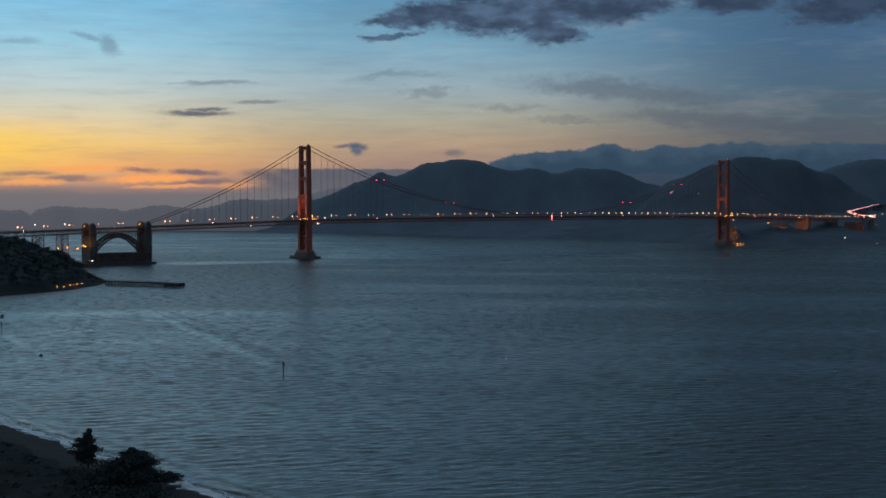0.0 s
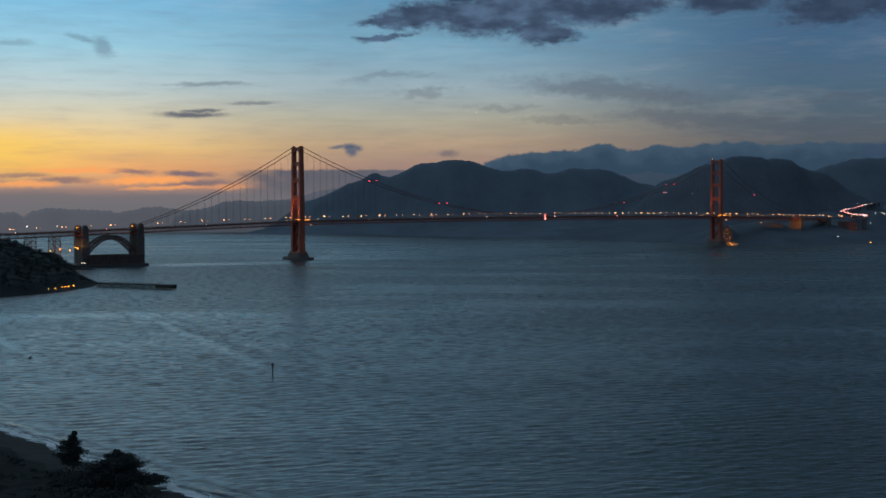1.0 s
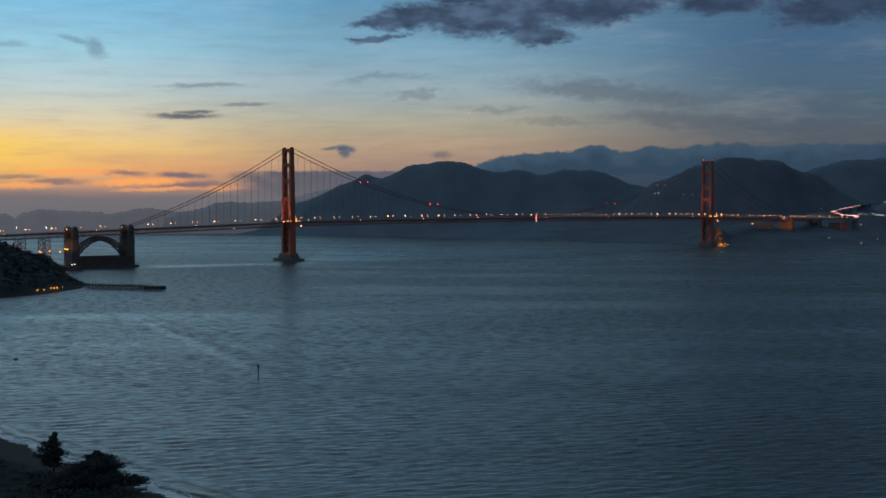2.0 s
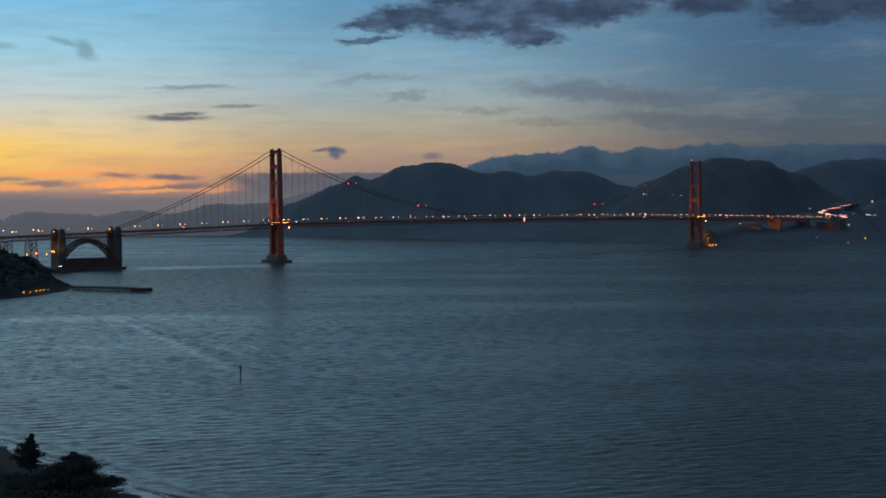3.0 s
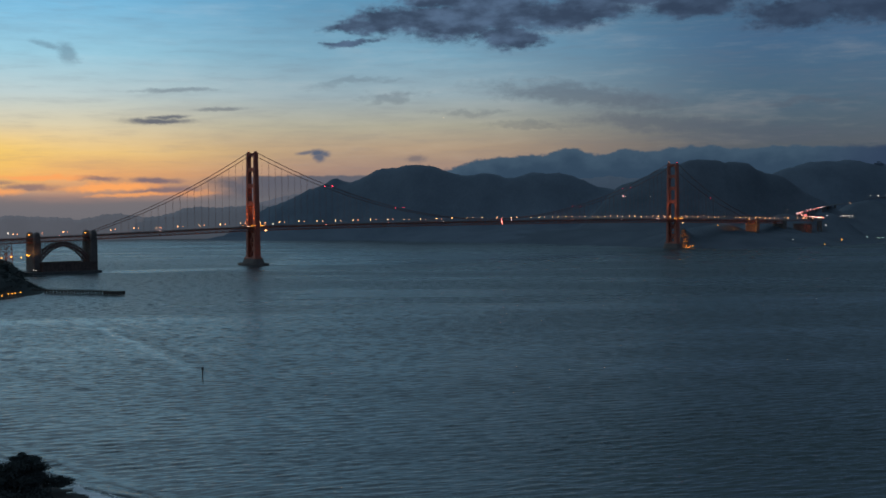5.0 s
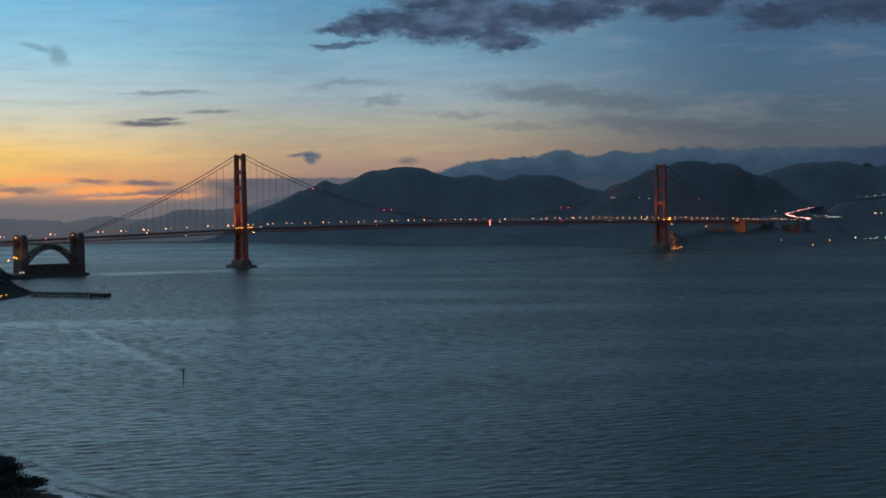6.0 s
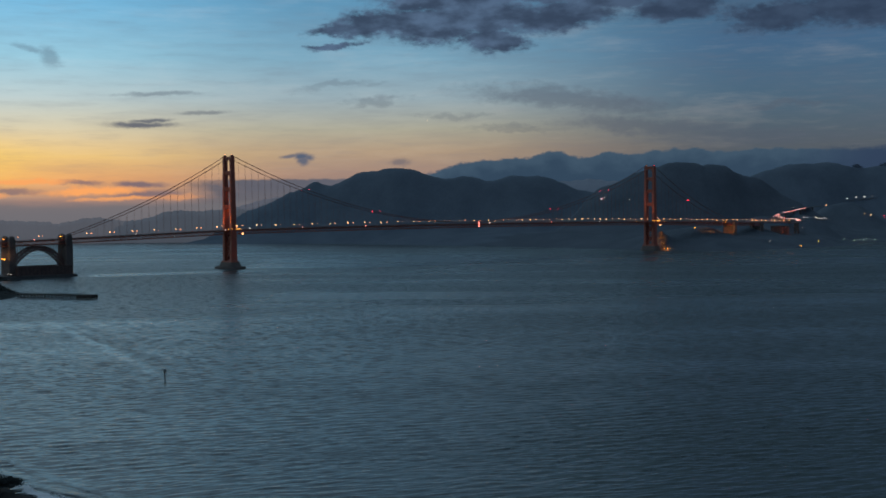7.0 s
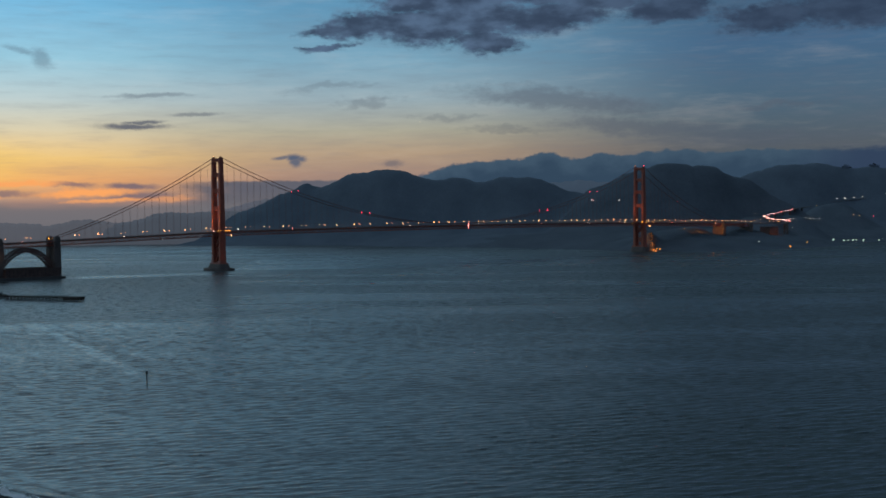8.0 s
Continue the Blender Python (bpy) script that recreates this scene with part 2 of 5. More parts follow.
def water_material():
    m = bpy.data.materials.new("sea_water")
    m.use_nodes = True
    n = Nodes(m.node_tree)
    p = n.add("ShaderNodeTexCoord").outputs["Object"]
    turned = n.add("ShaderNodeMapping", {"Vector": p, "Rotation": (0, 0, radians(37.6))}).outputs[0]
    slick = n.noise(n.scaled(turned, 0.3, 1.0, 1), 1 / 170, 4, 0.6)
    puff = n.noise(n.scaled(turned, 0.5, 1.0, 1), 1 / 42, 5, 0.65)
    wander = n.math("SUBTRACT", n.noise(p, 1 / 60, 4, 0.6), 0.5)

    def trail(x, y, ax, ay, reach, wide, stray):
        """A calmer band that the tide draws over the water."""
        q = n.vmath("SUBTRACT", p, (x, y, 0.0))
        far = n.vmath("DOT_PRODUCT", q, (ax, ay, 0.0), 1)
        off = n.math("MULTIPLY_ADD", wander, stray, n.vmath("DOT_PRODUCT", q, (ay, -ax, 0.0), 1))
        return n.math("MULTIPLY", n.smooth(n.math("ABSOLUTE", off), wide, wide * 0.2), n.math("MULTIPLY", n.smooth(far, 0.0, 60.0), n.smooth(far, reach, reach * 0.45)))
    # two lines that trail from the channel marker, a tide line off the fort, still water by the pier, a boat's wake
    calm = n.math("MAXIMUM", trail(-882.0, -1432.0, 0.24, 0.97, 640.0, 8.5, 14.0), trail(-832.0, -1350.0, 0.19, 0.982, 560.0, 9.0, 16.0))
    tide = trail(-345.0, -30.0, 0.972, -0.235, 620.0, 95.0, 60.0)
    calm = n.math("MAXIMUM", calm, tide)
    calm = n.math("MAXIMUM", calm, trail(-800.0, -726.0, 0.8, 0.6, 260.0, 24.0, 20.0))
    calm = n.math("MAXIMUM", calm, n.math("MULTIPLY", trail(-985.0, -1285.0, 0.15, 0.98, 330.0, 7.0, 6.0), 0.5))
    calm = n.math("MAXIMUM", calm, n.math("MULTIPLY", trail(150.0, 217.0, 0.7925, -0.6099, 3200.0, 620.0, 500.0), 0.75))
    ruffled = n.math("MAXIMUM", trail(-846.0, -1380.0, 0.215, 0.976, 560.0, 15.0, 16.0), trail(-260.0, 190.0, 0.67, -0.74, 420.0, 80.0, 40.0))
    ruffled = n.math("MAXIMUM", ruffled, n.math("MULTIPLY", trail(-720.0, -960.0, 0.447, 0.894, 1900.0, 300.0, 140.0), 0.8))
    slick = n.math("MULTIPLY_ADD", n.math("SUBTRACT", puff, 0.5), 0.20, slick)
    slick = n.math("MULTIPLY_ADD", ruffled, 0.2, n.math("SUBTRACT", slick, n.math("MULTIPLY", calm, 0.17)))
    # the open strait is windier than the lee of the beach
    out = n.vmath("DOT_PRODUCT", n.vmath("SUBTRACT", p, (-1297.0, -2139.0, 0.0)), tuple(AHEAD), 1)
    strait = n.smooth(out, 500.0, 1400.0, 0.66, 1.42)
    wind = n.math("MULTIPLY", n.smooth(slick, 0.26, 0.62, 0.4, 1.15), n.math("MULTIPLY", strait, n.math("MULTIPLY_ADD", tide, -0.5, 1.0)))
    # slopes of the waves that are too small for the mesh
    # broad smooth backs and short steep fronts that the wind drives in to the beach
    oblique = n.add("ShaderNodeMapping", {"Vector": p, "Rotation": (0, 0, radians(23.0))}).outputs[0]
    long_rows = n.noise(n.scaled(oblique, 0.4, 1.0, 1), 1 / 5.2, 3, 0.55)
    short_rows = n.noise(n.scaled(oblique, 0.45, 1.0, 1), 1 / 2.1, 2, 0.55)
    chop = n.noise(n.scaled(turned, 0.7, 1.0, 1), 1 / 1.4, 2, 0.6)
    front = n.math("ADD", n.smooth(long_rows, 0.47, 0.70, 0.0, 0.26), n.smooth(short_rows, 0.47, 0.72, 0.0, 0.20))
    sway = n.math("MULTIPLY", n.math("SUBTRACT", chop, 0.5), 0.3)
    tilt = n.vmath("ADD", n.vmath("MULTIPLY", tuple(-AHEAD), n.vec(front, front, front)), n.vmath("MULTIPLY", tuple(RIGHT), n.vec(sway, sway, sway)))
    tilt = n.vmath("MULTIPLY", tilt, n.vec(wind, wind, 0.0))
    facing = n.vmath("NORMALIZE", n.vmath("ADD", n.add("ShaderNodeNewGeometry").outputs["Normal"], tilt), (0, 0, 0))
    s = n.add("ShaderNodeBsdfPrincipled", {"Base Color": (0.019, 0.029, 0.033, 1), "Roughness": n.math("MULTIPLY", n.smooth(slick, 0.26, 0.64, 0.18, 0.26), n.smooth(out, 900.0, 2200.0, 1.0, 1.3)), "IOR": 1.333, "Normal": facing})
    n.add("ShaderNodeOutputMaterial", (s.outputs[0],))
    return m


# Haze over the far ranges is put into their emission colour.
def far_haze_material(name, colour, glow):
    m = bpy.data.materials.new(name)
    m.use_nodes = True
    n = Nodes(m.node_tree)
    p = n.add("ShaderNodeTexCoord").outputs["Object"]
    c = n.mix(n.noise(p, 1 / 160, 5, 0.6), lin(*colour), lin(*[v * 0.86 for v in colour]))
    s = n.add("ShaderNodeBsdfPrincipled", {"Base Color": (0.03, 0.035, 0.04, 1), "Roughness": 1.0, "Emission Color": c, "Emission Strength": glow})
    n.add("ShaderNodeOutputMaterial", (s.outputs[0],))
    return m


WATER = water_material()
# Blue haze is put into both scrub base colours, less in the darker copy.
SCRUB = surface("hazed_hill_scrub", (0.072, 0.090, 0.110), (0.106, 0.130, 0.154), 110, 0.95, bump=0.6, fine=7, depth=1.5, spec=0.08)
DARK_SCRUB = surface("hill_scrub_less_haze", (0.062, 0.076, 0.090), (0.092, 0.110, 0.128), 90, 0.95, bump=0.7, fine=9, depth=1.5, spec=0.05)
# paler and bluer than the nearer leaves: distance haze in the colour
GROVE = surface("hazed_grove_leaves", (0.10, 0.13, 0.16), (0.14, 0.175, 0.21), 9, 0.95, bump=0.2, fine=1.0, spec=0.05)
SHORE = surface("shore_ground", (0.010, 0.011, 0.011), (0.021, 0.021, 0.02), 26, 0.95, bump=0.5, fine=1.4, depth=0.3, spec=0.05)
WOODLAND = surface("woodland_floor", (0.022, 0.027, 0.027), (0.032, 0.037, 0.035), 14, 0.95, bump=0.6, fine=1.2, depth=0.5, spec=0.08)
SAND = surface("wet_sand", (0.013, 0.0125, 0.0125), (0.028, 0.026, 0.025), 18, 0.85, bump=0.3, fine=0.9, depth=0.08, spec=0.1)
STEEL = surface("orange_painted_steel", (0.21, 0.05, 0.028), (0.36, 0.085, 0.045), 9, 0.55, bump=0.2, fine=0.7, depth=0.03)
# the same orange paint, with the arch's shade and haze in the colour
SHADED_STEEL = surface("shaded_arch_steel", (0.075, 0.04, 0.034), (0.14, 0.068, 0.055), 7, 0.7, bump=0.2, fine=0.7, depth=0.03)
CABLE = surface("painted_cable_wrap", (0.085, 0.034, 0.028), (0.14, 0.05, 0.04), 6, 0.6, bump=0.1)
CONCRETE = surface("weathered_concrete", (0.068, 0.055, 0.049), (0.128, 0.105, 0.091), 8, 0.85, bump=0.4, fine=0.6)
STONE = surface("wet_sea_stone", (0.04, 0.038, 0.036), (0.09, 0.085, 0.08), 4, 0.8, bump=0.5, fine=0.5, spec=0.2)
ASPHALT = surface("asphalt", (0.035, 0.035, 0.037), (0.06, 0.06, 0.06), 5, 0.9, bump=0.3, fine=0.3)
BRICK = surface("fort_brick", (0.07, 0.048, 0.042), (0.125, 0.087, 0.075), 6, 0.9, bump=0.5, fine=0.5, spec=0.08)
TIMBER = surface("tarred_timber", (0.025, 0.022, 0.02), (0.07, 0.06, 0.05), 3, 0.9, bump=0.4, fine=0.3, spec=0.08)
BARK = surface("cypress_bark", (0.035, 0.028, 0.022), (0.09, 0.07, 0.055), 1.2, 0.95, bump=0.6, fine=0.12, spec=0.08)
LEAF = surface("cypress_leaves", (0.031, 0.038, 0.038), (0.045, 0.053, 0.049), 3, 0.8, bump=0.2, fine=0.3, spec=0.08)
FOAM = surface("sea_foam", (0.24, 0.26, 0.28), (0.62, 0.64, 0.65), 4, 0.7, bump=0.4, fine=0.4)
GALV = surface("grey_metal", (0.12, 0.12, 0.12), (0.22, 0.22, 0.22), 1.5, 0.5, 0.7, bump=0.1)
PAINT = [surface(f"car_paint_{k}", tuple(v * 0.8 for v in c), c, 2, 0.3, 0.1, bump=0.0) for k, c in (("white", (0.6, 0.6, 0.6)), ("grey", (0.18, 0.18, 0.19)), ("dark", (0.03, 0.03, 0.035)), ("blue", (0.05, 0.08, 0.16)))]
RUBBER = surface("tyre_rubber", (0.015, 0.015, 0.015), (0.03, 0.03, 0.03), 0.5, 0.9)
FAR_WEST = far_haze_material("hazy_far_hills", (86, 87, 94), 1.0)
FAR_SHORE = far_haze_material("hazy_blue_far_hills", (72, 77, 86), 1.0)
FAR_RIDGE = far_haze_material("hazy_pale_far_ridge", (88, 90, 100), 1.0)
FAR_NORTH = far_haze_material("hazy_far_ridge", (56, 70, 86), 1.0)
WARM = bulb("sodium_bulb", (255, 168, 104), 10.0)
# weaker glow, mainly for near-side lamp heads that face away
WARM_DIM = bulb("sodium_bulb_dim", (255, 156, 100), 5.5)
AMBER = bulb("amber_floodlight_glass", (255, 160, 48), 6.0)
WHITE = bulb("white_lamp_glass", (255, 236, 214), 6.0)
GREENISH = bulb("mercury_lamp_glass", (206, 240, 214), 4.0)
RED = bulb("red_beacon_glass", (255, 52, 76), 7.0)
TAIL = bulb("tail_light_glass", (255, 124, 112), 10.0)
HEAD = bulb("headlight_glass", (255, 206, 192), 10.0)


# ---- mesh building ----
class Geo:
    """Collects boxes, beams and rods into one mesh."""

    def __init__(self):
        self.v, self.f = [], []

    def quad_rings(self, rings, close=True):
        k, n = len(self.v), len(rings[0])
        for ring in rings:
            self.v += [tuple(p) for p in ring]
        for i in range(len(rings) - 1):
            for j in range(n):
                a, b = k + i * n + j, k + i * n + (j + 1) % n
                self.f.append((a, b, b + n, a + n))
        if close:
            self.f.append(tuple(range(k + n - 1, k - 1, -1)))
            self.f.append(tuple(range(k + (len(rings) - 1) * n, k + len(rings) * n)))
        return self

    def box(self, x0, x1, y0, y1, z0, z1, bev=0.0):
        def ring(z, i):
            if bev <= 0:
                return [(x0 + i, y0 + i, z), (x1 - i, y0 + i, z), (x1 - i, y1 - i, z), (x0 + i, y1 - i, z)]
            b = bev
            return [(x0 + i + b, y0 + i, z), (x1 - i - b, y0 + i, z), (x1 - i, y0 + i + b, z), (x1 - i, y1 - i - b, z),
                    (x1 - i - b, y1 - i, z), (x0 + i + b, y1 - i, z), (x0 + i, y1 - i - b, z), (x0 + i, y0 + i + b, z)]
        if bev > 0:
            return self.quad_rings([ring(z0, 0), ring(z1 - bev, 0), ring(z1, bev * 0.7)])
        return self.quad_rings([ring(z0, 0), ring(z1, 0)])

    def beam(self, p, q, w, h):
        p, q = Vector(p), Vector(q)
        d = (q - p).normalized()
        side = d.cross(Vector((0, 0, 1)))
        side = Vector((0, 1, 0)) if side.length < 1e-4 else side.normalized()
        up = side.cross(d)
        return self.quad_rings([[c - side * w / 2 - up * h / 2, c + side * w / 2 - up * h / 2, c + side * w / 2 + up * h / 2, c - side * w / 2 + up * h / 2] for c in (p, q)])

    def tube(self, points, radii, n=8):
        rings = []
        for i, p in enumerate(points):
            d = (Vector(points[min(i + 1, len(points) - 1)]) - Vector(points[max(i - 1, 0)])).normalized()
            side = d.cross(Vector((0.03, 0.02, 1)))
            side = Vector((1, 0, 0)) if side.length < 1e-3 else side.normalized()
            up = side.cross(d)
            r = radii[i] if isinstance(radii, (list, tuple)) else radii
            rings.append([Vector(p) + (side * math.cos(6.2832 * k / n) + up * math.sin(6.2832 * k / n)) * r for k in range(n)])
        return self.quad_rings(rings)

    def ball(self, c, r, n=8, m=5, squash=1.0):
        rings = []
        for i in range(m + 1):
            a = math.pi * min(max(i / m, 0.04), 0.96)
            rings.append([(c[0] + r * math.sin(a) * math.cos(6.2832 * k / n), c[1] + r * math.sin(a) * math.sin(6.2832 * k / n), c[2] - r * squash * math.cos(a)) for k in range(n)])
        return self.quad_rings(rings)

    def mesh(self, name, material, smooth=False):
        me = bpy.data.meshes.new(name)
        me.from_pydata([tuple(p) for p in self.v], [], self.f)
        me.materials.append(material)
        if smooth:
            me.polygons.foreach_set("use_smooth", [True] * len(me.polygons))
        me.update()
        return me


def part(name, geo, material, parent, label="", smooth=False):
    ob = new(name, geo.mesh(name, material, smooth) if isinstance(geo, Geo) else geo)
    ob.parent = parent
    return tagged(ob, label)


def thing(name, label, category, at=(0, 0, 0), turn=0, group=""):
    ob = new(name)
    ob.matrix_world = pose(*at, 0, 0, turn)
    return tagged(ob, label, category, group)


def setting(name, mesh, label, category):
    return tagged(new(name, mesh), label, category, kind="structure")


def grid_mesh(name, xs, ys, height, material, keep=-6.0, pick=None):
    X, Y = np.meshgrid(xs, ys)
    Z = height(X, Y)
    nx, ny = len(xs), len(ys)
    idx = np.arange(nx * ny).reshape(ny, nx)
    quads = np.stack([idx[:-1, :-1], idx[:-1, 1:], idx[1:, 1:], idx[1:, :-1]], -1).reshape(-1, 4)
    zq = Z.reshape(-1)[quads]
    quads = quads[zq.max(1) > keep]
    used, inverse = np.unique(quads, return_inverse=True)
    me = bpy.data.meshes.new(name)
    co = np.stack([X, Y, Z], -1).reshape(-1, 3)[used]
    me.from_pydata(co.tolist(), [], inverse.reshape(-1, 4).tolist())
    for m in (material if isinstance(material, (list, tuple)) else [material]):
        me.materials.append(m)
    me.polygons.foreach_set("use_smooth", [True] * len(me.polygons))
    if pick is not None:
        fc = co[inverse.reshape(-1, 4)].mean(1)
        me.polygons.foreach_set("material_index", pick(fc).astype(np.int32))
    me.update()
    return me


# ---- water and land ----
def wobble(x, y, size, seed):
    """Smooth uneven noise, about -1 to 1, from a few turned waves."""
    r = np.random.RandomState(seed)
    total = 0
    for k in range(7):
        a, p, f = r.uniform(0, 6.283), r.uniform(0, 6.283), r.uniform(0.6, 1.7) * 6.283 / size
        total = total + np.sin((x * math.cos(a) + y * math.sin(a)) * f + p)
    return total / 4.2


def ease(v, a, b):
    t = np.clip((v - a) / (b - a), 0, 1)
    return t * t * (3 - 2 * t)


def water_mesh():
    """One sheet to beyond the horizon, with real waves where the view passes near."""
    ahead = [-9000, -4000, -1500, -400, 0, 150, 280, 350, 400]
    while ahead[-1] < 1650:
        ahead.append(ahead[-1] + 0.75 * (ahead[-1] / 520) ** 1.3)
    ahead = np.array(ahead + [1800, 2200, 2600, 3200, 4200, 5500, 9000, 14000])
    spread = np.concatenate([[-30, -8, -2.5, -1.2, -0.7, -0.5], np.arange(-0.43, 0.53, 0.0019), [0.6, 0.8, 1.2, 2.5, 8, 30]])
    A, U = np.meshgrid(ahead, spread, indexing="ij")
    C = U * (np.clip(A, 400, 4000) + 120)
    spacing = 0.75 * np.maximum(1.0, A / 520) ** 1.3
    Z = np.zeros_like(A)
    r = np.random.RandomState(7)
    for k in range(64):
        length = 2.9 + 9.5 * r.rand() ** 1.8
        turn = r.normal(-0.27, 0.28)
        size = 0.0036 * length ** 0.95 * r.uniform(0.6, 1.2)
        wave = 6.2832 / length
        gust = 0.75 + 0.25 * np.sin(A * r.uniform(0.006, 0.03) + C * r.uniform(-0.02, 0.02) + r.uniform(0, 6.28))
        phase = (A * math.cos(turn) + C * math.sin(turn)) * wave + r.uniform(0, 6.28)
        gust = gust * (1 - ease(spacing * 4 / length, 0.85, 1.4))
        Z += size * gust * (np.sin(phase) + 0.3 * np.sin(2 * phase + 0.5))
    Z += 0.55 * np.minimum(Z * Z, 0.2)  # peaked crests, flat troughs
    Z *= ease(A, 400, 440) * (1 - ease(A, 1250, 1640)) * ease(U, -0.43, -0.40) * (1 - ease(U, 0.50, 0.53))
    X = -1297 + A * AHEAD.x + C * RIGHT.x
    Y = -2139 + A * AHEAD.y + C * RIGHT.y
    n, m = A.shape
    idx = np.arange(n * m).reshape(n, m)
    quads = np.stack([idx[:-1, :-1], idx[:-1, 1:], idx[1:, 1:], idx[1:, :-1]], -1).reshape(-1, 4)[:, ::-1]
    me = bpy.data.meshes.new("water")
    me.vertices.add(n * m)
    me.vertices.foreach_set("co", np.stack([X, Y, Z], -1).astype(np.float32).ravel())
    me.loops.add(quads.size)
    me.loops.foreach_set("vertex_index", quads.astype(np.int32).ravel())
    me.polygons.add(len(quads))
    me.polygons.foreach_set("loop_start", np.arange(0, quads.size, 4, dtype=np.int32))
    me.materials.append(WATER)
    me.polygons.foreach_set("use_smooth", np.ones(len(quads), dtype=bool))
    me.update(calc_edges=True)
    return me


setting("water", water_mesh(), "dark rippled strait water under a dusk sky", "water")

WEST_HILLS = [(1231, 1971, 109, 90), (1298, 1894, 126, 105), (1374, 1811, 193, 110), (1412, 1768, 170, 48), (1436, 1713, 172, 80), (1489, 1622, 233, 100), (1541, 1531, 239, 110),
              (1587, 1420, 260, 110), (1631, 1311, 201, 85), (1707, 1227, 232, 95), (1769, 1129, 185, 85), (1835, 1053, 225, 115), (1895, 957, 195, 95), (1953, 849, 169, 90)]
EAST_HILLS = [(1850, 718, 130, 75), (1878, 654, 175, 110), (1914, 563, 198, 110), (1965, 499, 205, 110), (2024, 454, 227, 110), (2094, 400, 219, 85), (2151, 381, 145, 80), (2212, 360, 193, 90),
              (2282, 331, 142, 95), (2775, 768, 190, 120), (2852, 700, 216, 150), (2939, 633, 249, 150), (3042, 554, 243, 120), (3180, 448, 266, 150), (3263, 334, 184, 110)]
ROAD_HILLS = [(2010, 165, 84, 75), (2330, 275, 112, 110), (1760, 70, 58, 90), (2590, 240, 128, 110), (1500, 90, 48, 90), (2150, 90, 76, 60), (2540, 140, 70, 60), (1364, 52, 60, 30), (1550, 34, 56, 45), (2005, 90, 58, 42), (2150, 160, 88, 60)]


def north_height(x, y):
    sea = np.interp(y, (-260, -120, 47, 230, 419, 878, 1430, 1560, 1750, 1950, 2050, 2150, 2300, 3200), (1330, 1302, 1262, 1318, 1332, 1290, 1235, 1100, 1010, 960, 985, 1060, 1200, 1800))
    bay = np.interp(x, (1300, 1700, 1900, 2050, 2200, 2350, 2600, 3700), (-212, -235, -205, -150, -72, -95, -230, -300))
    inland = np.minimum(x - sea, y - bay + 6 * wobble(x, y, 260, 5)) + 9 * wobble(x, y, 90, 3)
    rise = ease(inland, 0, 130)
    total = (8 * rise + 0.12 * np.clip(inland, 0, 230)) ** 3
    for hx, hy, h, r in WEST_HILLS + EAST_HILLS + ROAD_HILLS:
        total = total + (h * np.exp(-((x - hx) ** 2 + (y - hy) ** 2) / (2 * r * r))) ** 3
    z = np.cbrt(total) * (0.25 + 0.75 * rise)
    z = z + (3.5 * wobble(x, y, 170, 8) + 2.2 * wobble(x, y, 60, 9) + 1.6 * wobble(x, y, 32, 10)) * rise * (0.45 + 0.55 * ease(z, 45, 95))
    # small saddle in the ridge, cut across it
    z = z - 7 * np.exp(-((x - 2040) * 0.7925 - (y - 419) * 0.6099) ** 2 / 128 - ((x - 2040) ** 2 + (y - 419) ** 2) / 16000)
    z = np.where(y > 1600, np.minimum(z, 9 + 0.02 * np.maximum(0, x - 985) + 0.95 * np.maximum(0, x - 1118)), z)
    return np.maximum(np.minimum(z, inland * 1.2 - 0.5), -9)


def darker_slope(c):
    """The eastern hill and bay shore get darker scrub, the western hills hazier scrub."""
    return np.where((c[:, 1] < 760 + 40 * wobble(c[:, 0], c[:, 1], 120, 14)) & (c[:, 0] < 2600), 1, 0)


setting("ground_north", grid_mesh("ground_north", np.arange(800, 3700, 12.0), np.arange(-330, 2700, 12.0), north_height, [SCRUB, DARK_SCRUB], pick=darker_slope), "dark scrub-covered headland hills rising from the strait", "hill")


def south_coast(y):
    line = np.interp(y, (-4000, -1900, -1720, -1640, -1580, -1505, -1380, -1000, -700, -652, -608, -531, -448, -300, -150, -60, 60, 160, 300, 700),
                     (-1060, -1078, -1083, -1088, -1091, -1096, -1078, -965, -850, -812, -716, -641, -598, -570, -530, -472, -455, -560, -760, -1000))
    return line


def south_height(x, y):
    d = (south_coast(y) - x) * 0.85 + 1.6 * wobble(x, y, 34, 21) + 0.7 * wobble(x, y, 11, 22)
    z = np.where(d < 0, d * 0.12, np.minimum(d * 0.085, 2.4 + 0.004 * d))
    dune = ease(d, 14, 40) * (1.1 * wobble(x, y, 40, 23) + 0.5 * wobble(x, y, 12, 24))
    bluff = 0
    for hx, hy, h, r in ((-850, -420, 62, 115), (-705, -310, 47, 75), (-745, -470, 30, 52), (-650, -180, 50, 58), (-800, -100, 64, 130), (-600, -60, 30, 55), (-1000, -200, 80, 190), (-690, -540, 12, 34), (-655, -485, 20, 36), (-505, -25, 25, 42)):
        bluff = bluff + (h * np.exp(-((x - hx) ** 2 + (y - hy) ** 2) / (2 * r * r))) ** 3
    bluff = np.cbrt(bluff) * ease(d, 2, 40)
    return np.maximum(z + dune + bluff + ease(d, 10, 60) * ease(bluff, 5, 30) * (2.5 * wobble(x, y, 50, 25) + 1.2 * wobble(x, y, 17, 26)), -9)


south_x = np.concatenate([np.arange(-3600, -1200, 60.0), np.arange(-1200, -1145, 7.0), np.arange(-1145, -1050, 1.6), np.arange(-1050, -380, 9.0)])
